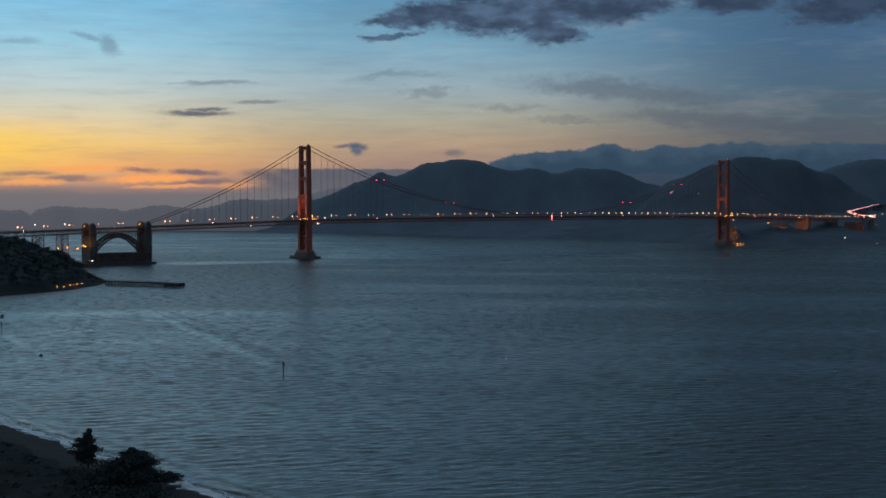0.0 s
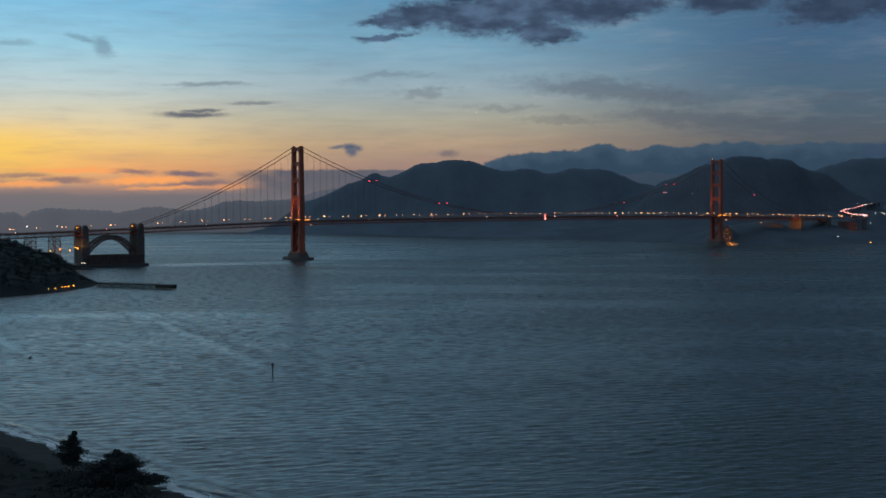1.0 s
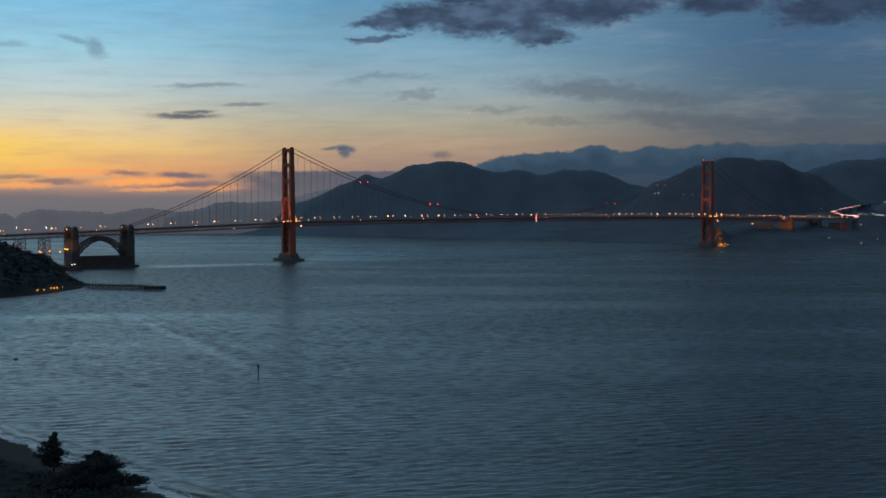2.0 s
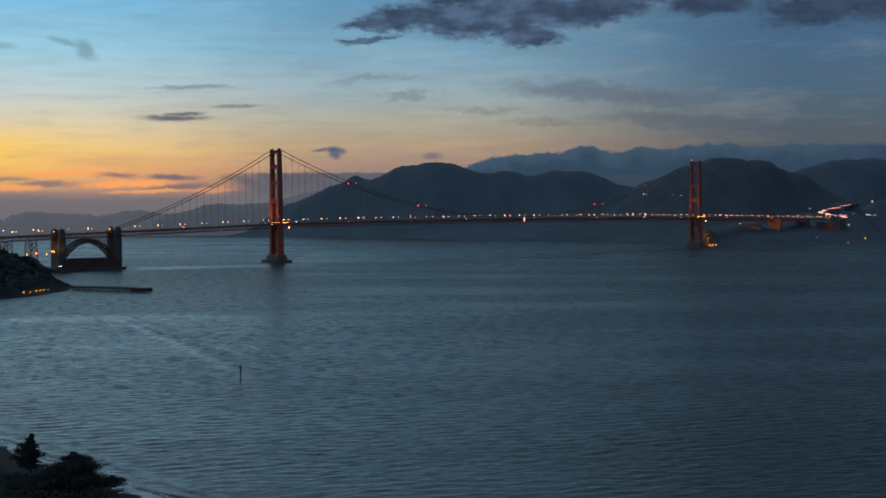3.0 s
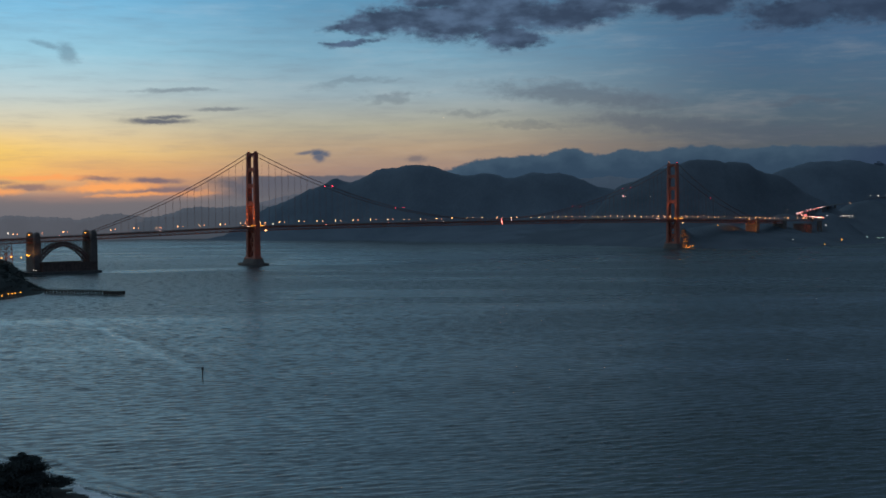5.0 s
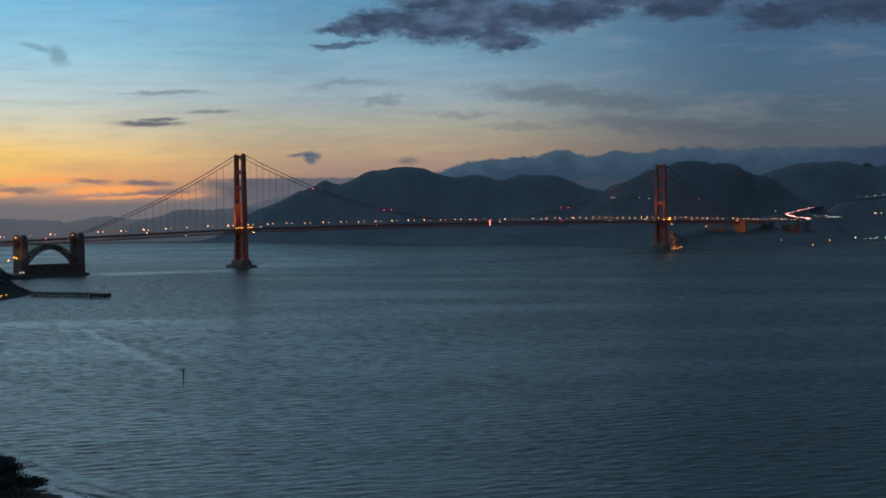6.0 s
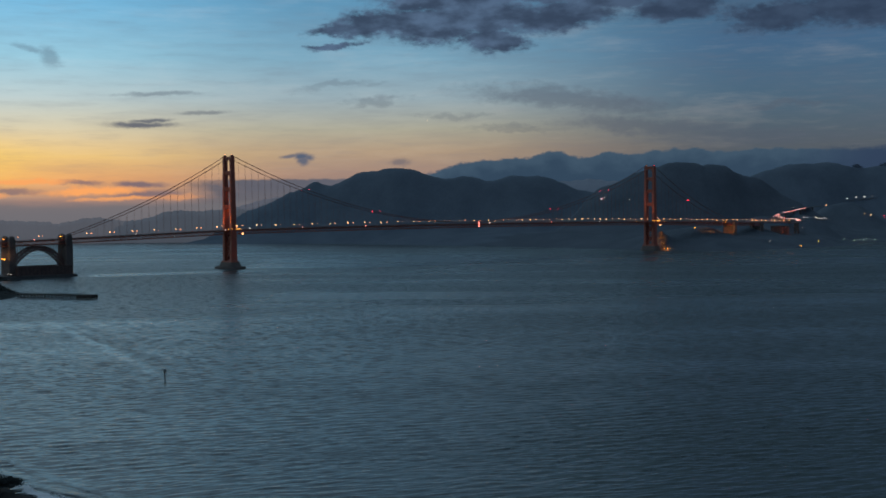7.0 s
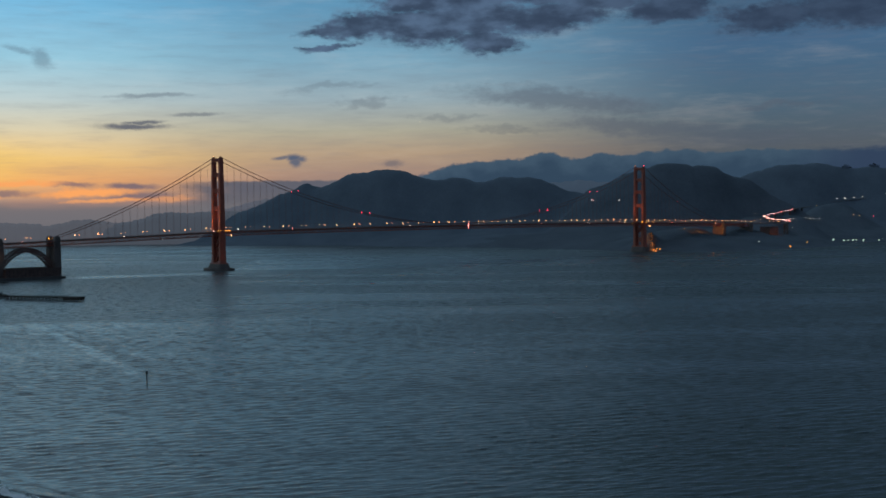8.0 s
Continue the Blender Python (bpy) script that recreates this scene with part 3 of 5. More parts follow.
south_y = np.concatenate([np.arange(-4600, -1900, 60.0), np.arange(-1900, -1800, 8.0), np.arange(-1800, -1460, 2.0), np.arange(-1460, -700, 14.0), np.arange(-700, 400, 9.0)])


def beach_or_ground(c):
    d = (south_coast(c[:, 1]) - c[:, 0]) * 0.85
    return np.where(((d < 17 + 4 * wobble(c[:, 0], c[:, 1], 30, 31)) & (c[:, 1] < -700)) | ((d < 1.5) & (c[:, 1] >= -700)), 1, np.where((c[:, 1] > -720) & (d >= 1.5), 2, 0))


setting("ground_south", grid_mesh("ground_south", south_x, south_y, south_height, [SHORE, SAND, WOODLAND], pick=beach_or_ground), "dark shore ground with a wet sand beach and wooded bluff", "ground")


def surf(name, off, width, seed, lift):
    """A ragged line of foam along the beach."""
    rows, g = [], Geo()
    r = random.Random(seed)
    y = -1830.0
    while y < -1440:
        s = float(south_coast(y)) + off + 1.9 * float(wobble(0 * y, y, 34, seed)) + 1.1 * float(wobble(0 * y, y, 13, seed + 1))
        w = width * max(0.06, 0.65 + 0.6 * float(wobble(0 * y, y, 41, seed + 2)) + r.uniform(-0.14, 0.14))
        rows.append((s, w, y))
        y += 1.5
    for s, w, y in rows:
        g.v += [(s - w * 0.5, y, lift - 0.03), (s - w * 0.2, y, lift + 0.10), (s + w * 0.25, y, lift + 0.13), (s + w * 0.5, y, lift - 0.05)]
    for i in range(len(rows) - 1):
        for j in range(3):
            a = i * 4 + j
            g.f.append((a, a + 1, a + 5, a + 4))
    return tagged(new(name, g.mesh(name, FOAM, True)), "thin white line of breaking surf along the beach", "surf", kind="stuff")


surf("surf_foam", 3.0, 5.6, 41, 0.16)
surf("surf_foam", 7.0, 1.6, 45, 0.13)


def breaker(off, width, height, seed):
    """A long low swell that runs in to the beach."""
    g, rows = Geo(), 0
    y = -1830.0
    while y < -1440:
        s = float(south_coast(y)) + off + 2.4 * float(wobble(0 * y, y, 60, seed)) + 0.8 * float(wobble(0 * y, y, 21, seed + 1))
        h = height * max(0.0, 0.6 + 0.6 * float(wobble(0 * y, y, 75, seed + 2)))
        for k in range(7):
            t = (0, 0.07, 0.15, 0.25, 0.45, 0.7, 1.0)[k]
            g.v.append((s + width * (t - 0.5), y, -0.05 + h * math.sin(math.pi * t ** 0.5) ** 1.3))
        rows += 1
        y += 2.5
    for i in range(rows - 1):
        for j in range(6):
            a = i * 7 + j
            g.f.append((a, a + 1, a + 8, a + 7))
    return tagged(new("breaker", g.mesh("breaker", WATER, True)), "low dark swell rolling in to the beach", "wave", kind="stuff")


breaker(11.5, 8.0, 0.95, 51)
breaker(23.0, 9.0, 0.35, 61)


def backdrop(name, material, a0, a1, dist, base, waves, label):
    """A far range: a ridge with a near slope, by bearing from where the view starts."""
    g = Geo()
    cx, cy = -1297.0, -2139.0
    steps = 260
    for i in range(steps + 1):
        a = a0 + (a1 - a0) * i / steps
        h = np.interp(a, [b[0] for b in base], [b[1] for b in base])
        h += sum(k * math.sin(a * f + p) for k, f, p in waves)
        for dd, hh in ((-75, -5), (-60, h * 0.3), (-25, h * 0.8), (0, h), (20, h * 0.7)):
            q = AHEAD * (dist + dd) + RIGHT * (dist + dd) * math.tan(radians(a))
            g.v.append((cx + q.x, cy + q.y, hh))
    for i in range(steps):
        for j in range(4):
            k = i * 5 + j
            g.f.append((k, k + 5, k + 6, k + 1))
    return setting(name, g.mesh(name, material, True), label, "far hills")


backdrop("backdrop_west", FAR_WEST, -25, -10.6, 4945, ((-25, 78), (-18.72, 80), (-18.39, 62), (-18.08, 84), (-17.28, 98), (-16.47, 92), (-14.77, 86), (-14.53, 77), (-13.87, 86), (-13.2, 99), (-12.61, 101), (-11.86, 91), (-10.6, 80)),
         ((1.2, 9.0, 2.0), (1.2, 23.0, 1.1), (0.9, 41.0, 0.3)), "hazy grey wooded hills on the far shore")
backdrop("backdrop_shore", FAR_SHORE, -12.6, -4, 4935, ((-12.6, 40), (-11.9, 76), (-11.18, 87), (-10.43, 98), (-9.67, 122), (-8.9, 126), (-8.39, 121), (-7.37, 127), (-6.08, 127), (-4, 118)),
         ((1.2, 9.0, 2.0), (1.2, 23.0, 1.1), (0.9, 41.0, 0.3)), "hazy blue-grey wooded hills across the strait")
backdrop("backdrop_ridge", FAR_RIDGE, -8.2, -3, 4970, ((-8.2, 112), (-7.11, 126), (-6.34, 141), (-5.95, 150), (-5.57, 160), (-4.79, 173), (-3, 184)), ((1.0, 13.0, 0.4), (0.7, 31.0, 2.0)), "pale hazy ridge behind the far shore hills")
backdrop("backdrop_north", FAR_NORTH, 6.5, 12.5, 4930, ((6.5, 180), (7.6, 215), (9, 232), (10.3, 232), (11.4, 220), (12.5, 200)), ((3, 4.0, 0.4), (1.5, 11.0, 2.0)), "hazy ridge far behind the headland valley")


# ---- suspension bridge: x runs along it from the southern tower, y across ----
SPAN, SIDE, HALF = 1280.0, 343.0, 13.7


def deck_z(s):
    if s < 0:
        return 77.5 + 0.029 * s
    if s > SPAN:
        return 77.5 - 0.02 * (s - SPAN)
    return 81.0 - 3.5 * ((s - SPAN / 2) / (SPAN / 2)) ** 2


def cable_z(s):
    if s < 0:
        t = -s / SIDE
        return 226 + (72 - 226) * t - 4 * 12.5 * t * (1 - t)
    if s > SPAN:
        t = (s - SPAN) / SIDE
        return 226 + (75 - 226) * t - 4 * 17.5 * t * (1 - t)
    return 85.0 + 141.0 * ((s - SPAN / 2) / (SPAN / 2)) ** 2


bridge = thing("suspension_bridge", "long orange-red steel suspension bridge lit by amber lamps", "bridge")


def tower(s0, on_shore):
    base = part("tower", Geo().box(s0 - 9, s0 + 9, -21, 21, 13, 15.5, 0.5), STEEL, bridge, "stepped orange steel tower with floodlit legs")
    # leg outline, stepping in at each strut: height, half length, half width
    steps = ((15.5, 7.4, 5.4), (20, 6.6, 4.7), (72, 6.0, 4.4), (76, 5.7, 4.2), (124, 5.6, 4.3), (126, 5.3, 4.1), (159, 5.2, 4.0), (161, 4.9, 3.8), (190, 4.8, 3.7), (192, 4.5, 3.5), (221, 4.4, 3.4), (224.5, 3.6, 2.8))
    for side in (-1, 1):
        g = Geo()
        c = side * HALF
        rings = []
        for z, a, b in steps:
            # fluted corners: notched octagon
            n = 0.9
            rings.append([(s0 - a + n, c - b, z), (s0 + a - n, c - b, z), (s0 + a - n, c - b + n, z), (s0 + a, c - b + n, z), (s0 + a, c + b - n, z), (s0 + a - n, c + b - n, z),
                          (s0 + a - n, c + b, z), (s0 - a + n, c + b, z), (s0 - a + n, c + b - n, z), (s0 - a, c + b - n, z), (s0 - a, c - b + n, z), (s0 - a + n, c - b + n, z)])
        g.quad_rings(rings)
        part("leg", g, STEEL, base)
        saddle = Geo().box(s0 - 3.4, s0 + 3.4, c - 1.6, c + 1.6, 224.5, 226.2, 0.3).box(s0 - 1.8, s0 + 1.8, c - 1.2, c + 1.2, 226.2, 227.6, 0.4)
        part("cable_saddle", saddle, STEEL, base)
        part("beacon", Geo().ball((s0, c, 228.1), 0.62 if on_shore else 0.34), RED if on_shore and side < 0 else WARM_DIM, base, "aircraft warning lamp")
    for z0, z1, a in ((116, 128, 4.2), (152, 163, 3.8), (184, 195, 3.4), (214, 224, 3.0)):
        g = Geo().box(s0 - a, s0 + a, -HALF, HALF, z0 + 3, z1, 0.0)
        for k in range(-4, 5):  # vertical flutes on the strut
            g.box(s0 - a - 0.35, s0 + a + 0.35, k * 2.2 - 0.5, k * 2.2 + 0.5, z0 + 3.6, z1 - 0.6)
        for e in (-1, 1):  # stepped haunches
            for k in range(3):
                y0, y1 = sorted((e * (HALF - 3.2), e * (HALF - 4.9 - 1.5 * (2 - k))))
                g.box(s0 - a + 0.2, s0 + a - 0.2, y0, y1, z0 + k, z0 + k + 1.0)
        part("portal_strut", g, STEEL, base)
    for z0, z1 in ((19, 44), (46, 70)):
        for e in (-1, 1):
            part("cross_brace", Geo().beam((s0 + e * 0.5, -e * (HALF - 4.0), z0), (s0 + e * 0.5, e * (HALF - 4.0), z1), 3.4, 3.6), STEEL, base)
    for z in (17.5, 45, 71):
        part("cross_beam", Geo().box(s0 - 2.2, s0 + 2.2, -HALF + 3.5, HALF - 3.5, z - 1.2, z + 1.2), STEEL, base)
    # pier
    rings = []
    for z, a, b in ((-6, 16.5, 28), (2, 16, 27.5), (3, 14.5, 26), (9, 13.5, 25), (9.5, 12.5, 24), (13, 12, 23.5)):
        rings.append([(s0 + a * math.copysign(abs(math.cos(q)) ** 0.45, math.cos(q)), b * math.copysign(abs(math.sin(q)) ** 0.45, math.sin(q)), z) for q in [6.2832 * k / 28 for k in range(28)]])
    part("tower_pier", Geo().quad_rings(rings), CONCRETE, bridge, "stepped concrete tower pier standing in the water")
    if not on_shore:
        g = Geo()
        ringset = []
        for ra, rb, z in ((24.5, 45, -6), (24.5, 45, 4.2), (24, 44.5, 4.6), (21, 41.5, 4.6), (20.6, 41, 4.2), (20.6, 41, -6)):
            ringset.append([(s0 + ra * math.cos(6.2832 * k / 40), rb * math.sin(6.2832 * k / 40), z) for k in range(40)])
        g.quad_rings(ringset, close=False)
        part("pier_fender", g, CONCRETE, bridge, "oval concrete fender wall around the pier")


tower(0.0, False)
tower(SPAN, True)

for side in (-1, 1):
    pts = [(s, side * HALF, cable_z(s)) for s in [-SIDE + k * (SIDE / 14) for k in range(15)] + [k * SPAN / 56 for k in range(1, 57)] + [SPAN + k * SIDE / 14 for k in range(1, 15)]]
    part("main_cable", Geo().tube(pts, 0.62, 8), CABLE, bridge, "thick orange main cable", True)

hanger_gap = SPAN / 84
hangers = [k * hanger_gap for k in range(2, 83)] + [-k * hanger_gap for k in range(2, 22)] + [SPAN + k * hanger_gap for k in range(2, 22)]
for s in hangers:
    for side in (-1, 1):
        top, low = cable_z(s) - 0.5, deck_z(s) - 1.0
        if top - low > 0.6:
            g = Geo()
            for e in (-0.28, 0.28):
                g.beam((s + e, side * HALF, low), (s + e, side * HALF, top), 0.11, 0.11)
            g.box(s - 0.5, s + 0.5, side * HALF - 0.8, side * HALF + 0.8, top - 0.3, top + 1.15)
            part("suspender", g, CABLE, bridge)


def ribbon(a, b, y0, y1, up, low, step=30.0):
    """A slab that follows the deck's grade between two stations."""
    n = max(2, int((b - a) / step))
    rings = []
    for k in range(n + 1):
        s = a + (b - a) * k / n
        z = deck_z(s)
        rings.append([(s, y0, z + low), (s, y1, z + low), (s, y1, z + up), (s, y0, z + up)])
    return Geo().quad_rings(rings)


for a, b in ((-640, -452), (-444, -347), (-339, 0), (0, SPAN), (SPAN, SPAN + 339), (SPAN + 347, SPAN + 470), (SPAN + 470, SPAN + 650)):
    part("roadway", ribbon(a, b, -9.4, 9.4, 0.0, -0.9), ASPHALT, bridge, "asphalt roadway")
    for side in (-1, 1):
        y0, y1 = sorted((side * 9.4, side * 13.0))
        part("sidewalk", ribbon(a, b, y0, y1, 0.25, -0.7), CONCRETE, bridge)
        g = ribbon(a, b, *sorted((side * 12.75, side * 12.95)), 1.45, 1.25)
        s = a + 1.0
        while s < b:
            g.box(s - 0.08, s + 0.08, *sorted((side * 12.77, side * 12.93)), deck_z(s) + 0.25, deck_z(s) + 1.3)
            s += 3.8
        part("railing", g, STEEL, bridge)


def side_truss(a, b, y, depth):
    g = Geo()
    n = int(round((b - a) / 7.62))
    st = [a + (b - a) * k / n for k in range(n + 1)]
    for k in range(n + 1):
        z = deck_z(st[k]) - 0.8
        g.beam((st[k], y, z), (st[k], y, z - depth), 0.6, 0.5)
        if k < n:
            z2 = deck_z(st[k + 1]) - 0.8
            g.beam((st[k], y, z - 0.45), (st[k + 1], y, z2 - 0.45), 0.9, 0.95)
            g.beam((st[k], y, z - depth), (st[k + 1], y, z2 - depth), 0.9, 0.95)
            if k % 2:
                g.beam((st[k], y, z - depth), (st[k + 1], y, z2), 0.55, 0.6)
            else:
                g.beam((st[k], y, z), (st[k + 1], y, z2 - depth), 0.55, 0.6)
    return g


for a, b in ((-640, -452), (-444, -347), (-339, -7), (7, SPAN - 7), (SPAN + 7, SPAN + 339), (SPAN + 347, SPAN + 470)):
    for side in (-1, 1):
        part("side_truss", side_truss(a, b, side * HALF, 7.6), STEEL, bridge, "riveted stiffening truss under the roadway")
    s = a
    while s <= b:
        z = deck_z(s) - 2.2
        g = Geo()
        g.beam((s, -HALF, z), (s, HALF, z), 0.5, 2.2)
        g.beam((s, -HALF, z - 6), (s, HALF, z - 6), 0.4, 0.6)
        if s + 15.2 <= b:
            g.beam((s, -HALF, z - 6.2), (s + 15.2, HALF, z - 6.2), 0.4, 0.4)
        part("floor_beam", g, STEEL, bridge)
        s += 15.24


def pylon(s0, foot, top):
    """Concrete anchorage pylon: two stepped shafts joined under and over the road."""
    base = part("pylon", Geo().box(s0 - 6.5, s0 + 6.5, -19.5, 19.5, foot, deck_z(s0) - 12, 0.6), CONCRETE, bridge, "art-deco concrete pylon")
    for side in (-1, 1):
        c = side * 15.6
        g = Geo()
        rings = []
        for z, a, b in ((deck_z(s0) - 12, 5.6, 5.0), (top - 6, 5.4, 4.8), (top - 6, 5.0, 4.4), (top - 4.2, 4.9, 4.3), (top - 2.6, 4.4, 3.8), (top - 1.2, 3.5, 3.0), (top - 0.4, 2.3, 1.9), (top, 0.9, 0.7)):
            n = 0.7
            rings.append([(s0 - a + n, c - b, z), (s0 + a - n, c - b, z), (s0 + a, c - b + n, z), (s0 + a, c + b - n, z), (s0 + a - n, c + b, z), (s0 - a + n, c + b, z), (s0 - a, c + b - n, z), (s0 - a, c - b + n, z)])
        g.quad_rings(rings)
        for k in (-2.6, 0, 2.6):
            g.box(s0 + k - 0.5, s0 + k + 0.5, c - 5.25, c + 5.25, deck_z(s0) - 11, top - 7)
        part("shaft", g, CONCRETE, base)
        if side > 0:
            part("pylon_floodlight", Geo().box(s0 - 5.2, s0 - 3.9, c - 6.2, c - 4.9, top - 5.8, top - 5.0, 0.1), AMBER, base, "amber floodlight")
    part("portal_beam", Geo().box(s0 - 3, s0 + 3, -11, 11, deck_z(s0) - 12, deck_z(s0) - 8.6), CONCRETE, base)


pylon(-SIDE, 2.0, 77.0)
pylon(-448.0, 6.0, 74.5)
pylon(SPAN + SIDE, 20.0, 78.0)
pylon(SPAN + 470.0, 30.0, 72.0)

# arch over the fort
for side in (-1, 1):
    y = side * 10.5
    g = Geo()
    n = 16
    x0, x1 = -441.5, -349.5

    def rise(t):
        return 20 + 30 * (1 - (2 * t - 1) ** 2)
    lo = [(x0 + (x1 - x0) * k / n, y, rise(k / n) - 1) for k in range(n + 1)]
    hi = [(x0 + (x1 - x0) * k / n, y, rise(k / n) + 5.0 + 2.5 * abs(2 * k / n - 1)) for k in range(n + 1)]
    for k in range(n):
        g.beam(lo[k], lo[k + 1], 1.6, 1.9).beam(hi[k], hi[k + 1], 1.6, 1.9)
        g.beam(lo[k], hi[k + 1], 0.9, 1.0).beam(hi[k], lo[k + 1], 0.9, 1.0)
        g.beam(lo[k], hi[k], 0.8, 0.9)
    part("arch_rib", g, SHADED_STEEL, bridge, "trussed steel arch rib")
    for k in range(1, n):
        top = deck_z(hi[k][0]) - 8.6
        if top > hi[k][2] + 0.8:
            part("spandrel_column", Geo().beam(hi[k], (hi[k][0], y, top), 0.8, 0.8), SHADED_STEEL, bridge)

# cross bracing between the two ribs
for k in range(16):
    t0, t1 = k / 16, (k + 1) / 16
    g = Geo()
    for up in (-1.0, 5.0):
        u0, u1 = up + (2.5 * abs(2 * t0 - 1) if up > 0 else 0), up + (2.5 * abs(2 * t1 - 1) if up > 0 else 0)
        a, b = (x0 + (x1 - x0) * t0, rise(t0) + u0), (x0 + (x1 - x0) * t1, rise(t1) + u1)
        g.beam((a[0], -10.5, a[1]), (b[0], 10.5, b[1]), 0.6, 0.7).beam((a[0], 10.5, a[1]), (b[0], -10.5, b[1]), 0.6, 0.7)
    part("arch_bracing", g, SHADED_STEEL, bridge)

# trestle bents of the southern viaduct
for s in (-497.0, -540.0, -585.0):
    for e in (-6, 6):
        g = Geo()
        foot, head = 20.0, deck_z(s) - 8.6
        for side in (-1, 1):
            g.beam((s + e, side * 14.5, foot), (s + e, side * 11.5, head), 1.1, 1.1)
        for k in range(4):
            z0, z1 = foot + (head - foot) * k / 4, foot + (head - foot) * (k + 1) / 4
            g.beam((s + e, -13.8, z0), (s + e, 13.0, z1), 0.5, 0.5).beam((s + e, 13.8, z0), (s + e, -13.0, z1), 0.5, 0.5)
            g.beam((s + e, -13.2, z1), (s + e, 13.2, z1), 0.6, 0.6)
        part("trestle_bent", g, STEEL, bridge)
    for side in (-1, 1):
        g = Geo()
        for k in range(4):
            z0, z1 = 20 + (deck_z(s) - 28.6) * k / 4, 20 + (deck_z(s) - 28.6) * (k + 1) / 4
            g.beam((s - 6, side * 13, z0), (s + 6, side * 13, z1), 0.45, 0.45).beam((s + 6, side * 13, z0), (s - 6, side * 13, z1), 0.45, 0.45)
        part("trestle_bracing", g, STEEL, bridge)

# cable beacons, in pairs
for s in (183.0, 368.0, 918.0, 1100.0, 1454.0):
    for side in (-1, 1):
        if s == 1454.0 and side < 0:
            continue
        z = cable_z(s) + 0.6
        b = part("cable_beacon", Geo().box(s - 0.4, s + 0.4, side * HALF - 0.4, side * HALF + 0.4, z, z + 0.8, 0.1), GALV, bridge)
        part("beacon_glass", Geo().ball((s, side * HALF, z + 1.3), 0.8), RED, b, "red warning lamp glass")
mid = part("navigation_light", Geo().box(655, 657, -1, 1, deck_z(656) - 10.4, deck_z(656) - 8.6, 0.2), GALV, bridge)
part("lamp_glass", Geo().tube([(656, -14.8, deck_z(656) - 7.5), (656, -14.8, deck_z(656) - 1.0)], 0.34, 8), TAIL, mid, "pale red navigation lamp glass")
part("lamp_glass", Geo().tube([(656, -14.8, deck_z(656) - 0.9), (656, -14.8, deck_z(656) + 3.5)], 0.5, 8), TAIL, mid, "red navigation lamp glass")

# floodlights on the towers
for s0, k, off, low in ((0.0, 2.1, 19, 0.4), (SPAN, 1.45, 42, 0.03)):
    for e in (-1, 1):
        for side in (-1, 1):
            f = part("floodlight", Geo().box(s0 + e * off - 0.9, s0 + e * off + 0.9, side * 11.3 - 0.7, side * 11.3 + 0.7, deck_z(s0) + 0.3, deck_z(s0) + 1.3, 0.15), GALV, bridge)
            part("floodlight_glass", Geo().box(s0 + e * off - 0.8, s0 + e * off + 0.8, side * 11.3 - 0.6, side * 11.3 + 0.6, deck_z(s0) + 1.32, deck_z(s0) + 1.7, 0.1), AMBER, f, "glowing amber glass")
            lamp("tower_flood", (s0 + e * off, side * 11.3, deck_z(s0) + 2.4), (s0, side * 11.5, 128 if off < 20 else 128), 26000 * k, SODIUM, 80 if off < 20 else 48)
        lamp("pier_flood", (s0 + e * 19, -33, 7), (s0, -14, 45), 4500 * low, SODIUM, 60)
for k in range(9):
    s = -12 + 3.6 * k
    part("tower_walk_light", Geo().ball((s, -13.4 - (2.4 if abs(s) < 8 else 0) - 1.5, deck_z(0) + 2.2), 0.62), AMBER, bridge, "amber walkway lamp")
    part("tower_walk_light", Geo().ball((SPAN + s, -17.4, deck_z(0) + 2.2), 0.7), AMBER, bridge, "amber walkway lamp")


for s, z, r, glass in ((20.3, 69.8, 1.0, WARM), (36.8, 81.5, 0.6, WHITE), (-131.2, 66.7, 0.45, WHITE), (1301.9, 67.5, 1.0, WARM)):
    arm = part("deck_lamp", Geo().box(s - 0.4, s + 0.4, -15.2, -13.8, z - 0.3, z + 0.3, 0.05), GALV, bridge)
    part("lamp_glass", Geo().ball((s, -15.6, z), r), glass, arm, "glowing lamp glass")


# ---- street lamps ----
def street_lamp(name, label, glass, height, reach, size, group):
    ob = thing(name, label, "street lamp", group=group)
    part("pole", Geo().tube([(0, 0, 0), (0, 0, 0.8), (0, 0, height)], [0.3, 0.2, 0.12], 6), GALV, ob)
    part("arm", Geo().tube([(0, 0, height - 0.1), (0, reach * 0.5, height + 0.3), (0, reach, height + 0.35)], 0.09, 5), GALV, ob)
    head = part("lamp_head", Geo().box(-0.5, 0.5, reach - 0.35, reach + 0.45, height + 0.3, height + 0.7, 0.12), GALV, ob)
    part("lamp_glass", Geo().ball((0, reach, height + 0.3 - size * 0.55), size, 8, 5, 0.8), glass, head, "glowing lamp glass")
    return ob


bright = street_lamp("street_lamp", "tall steel street lamp glowing amber on the bridge", WARM, 7.4, 2.6, 0.88, "lamps along the bridge")
soft = street_lamp("street_lamp", "tall steel street lamp with a weaker amber glow", WARM_DIM, 7.4, 2.6, 0.74, "lamps along the bridge")
first = [True, True]
for k in range(-14, 42):
    s = 22.86 + 45.72 * k
    if abs(s + 343) < 9 or abs(s + 448) < 9:
        continue
    for side in (1, -1):
        src = bright if side > 0 else (soft if s < 700 else bright)
        i = 0 if src is bright else 1
        m = pose(s, side * 12.3, deck_z(s) + 0.25, 0, 0, 180 if side > 0 else 0)
        if first[i]:
            src.matrix_basis, first[i] = m, False
        else:
            copy_thing(src, m)


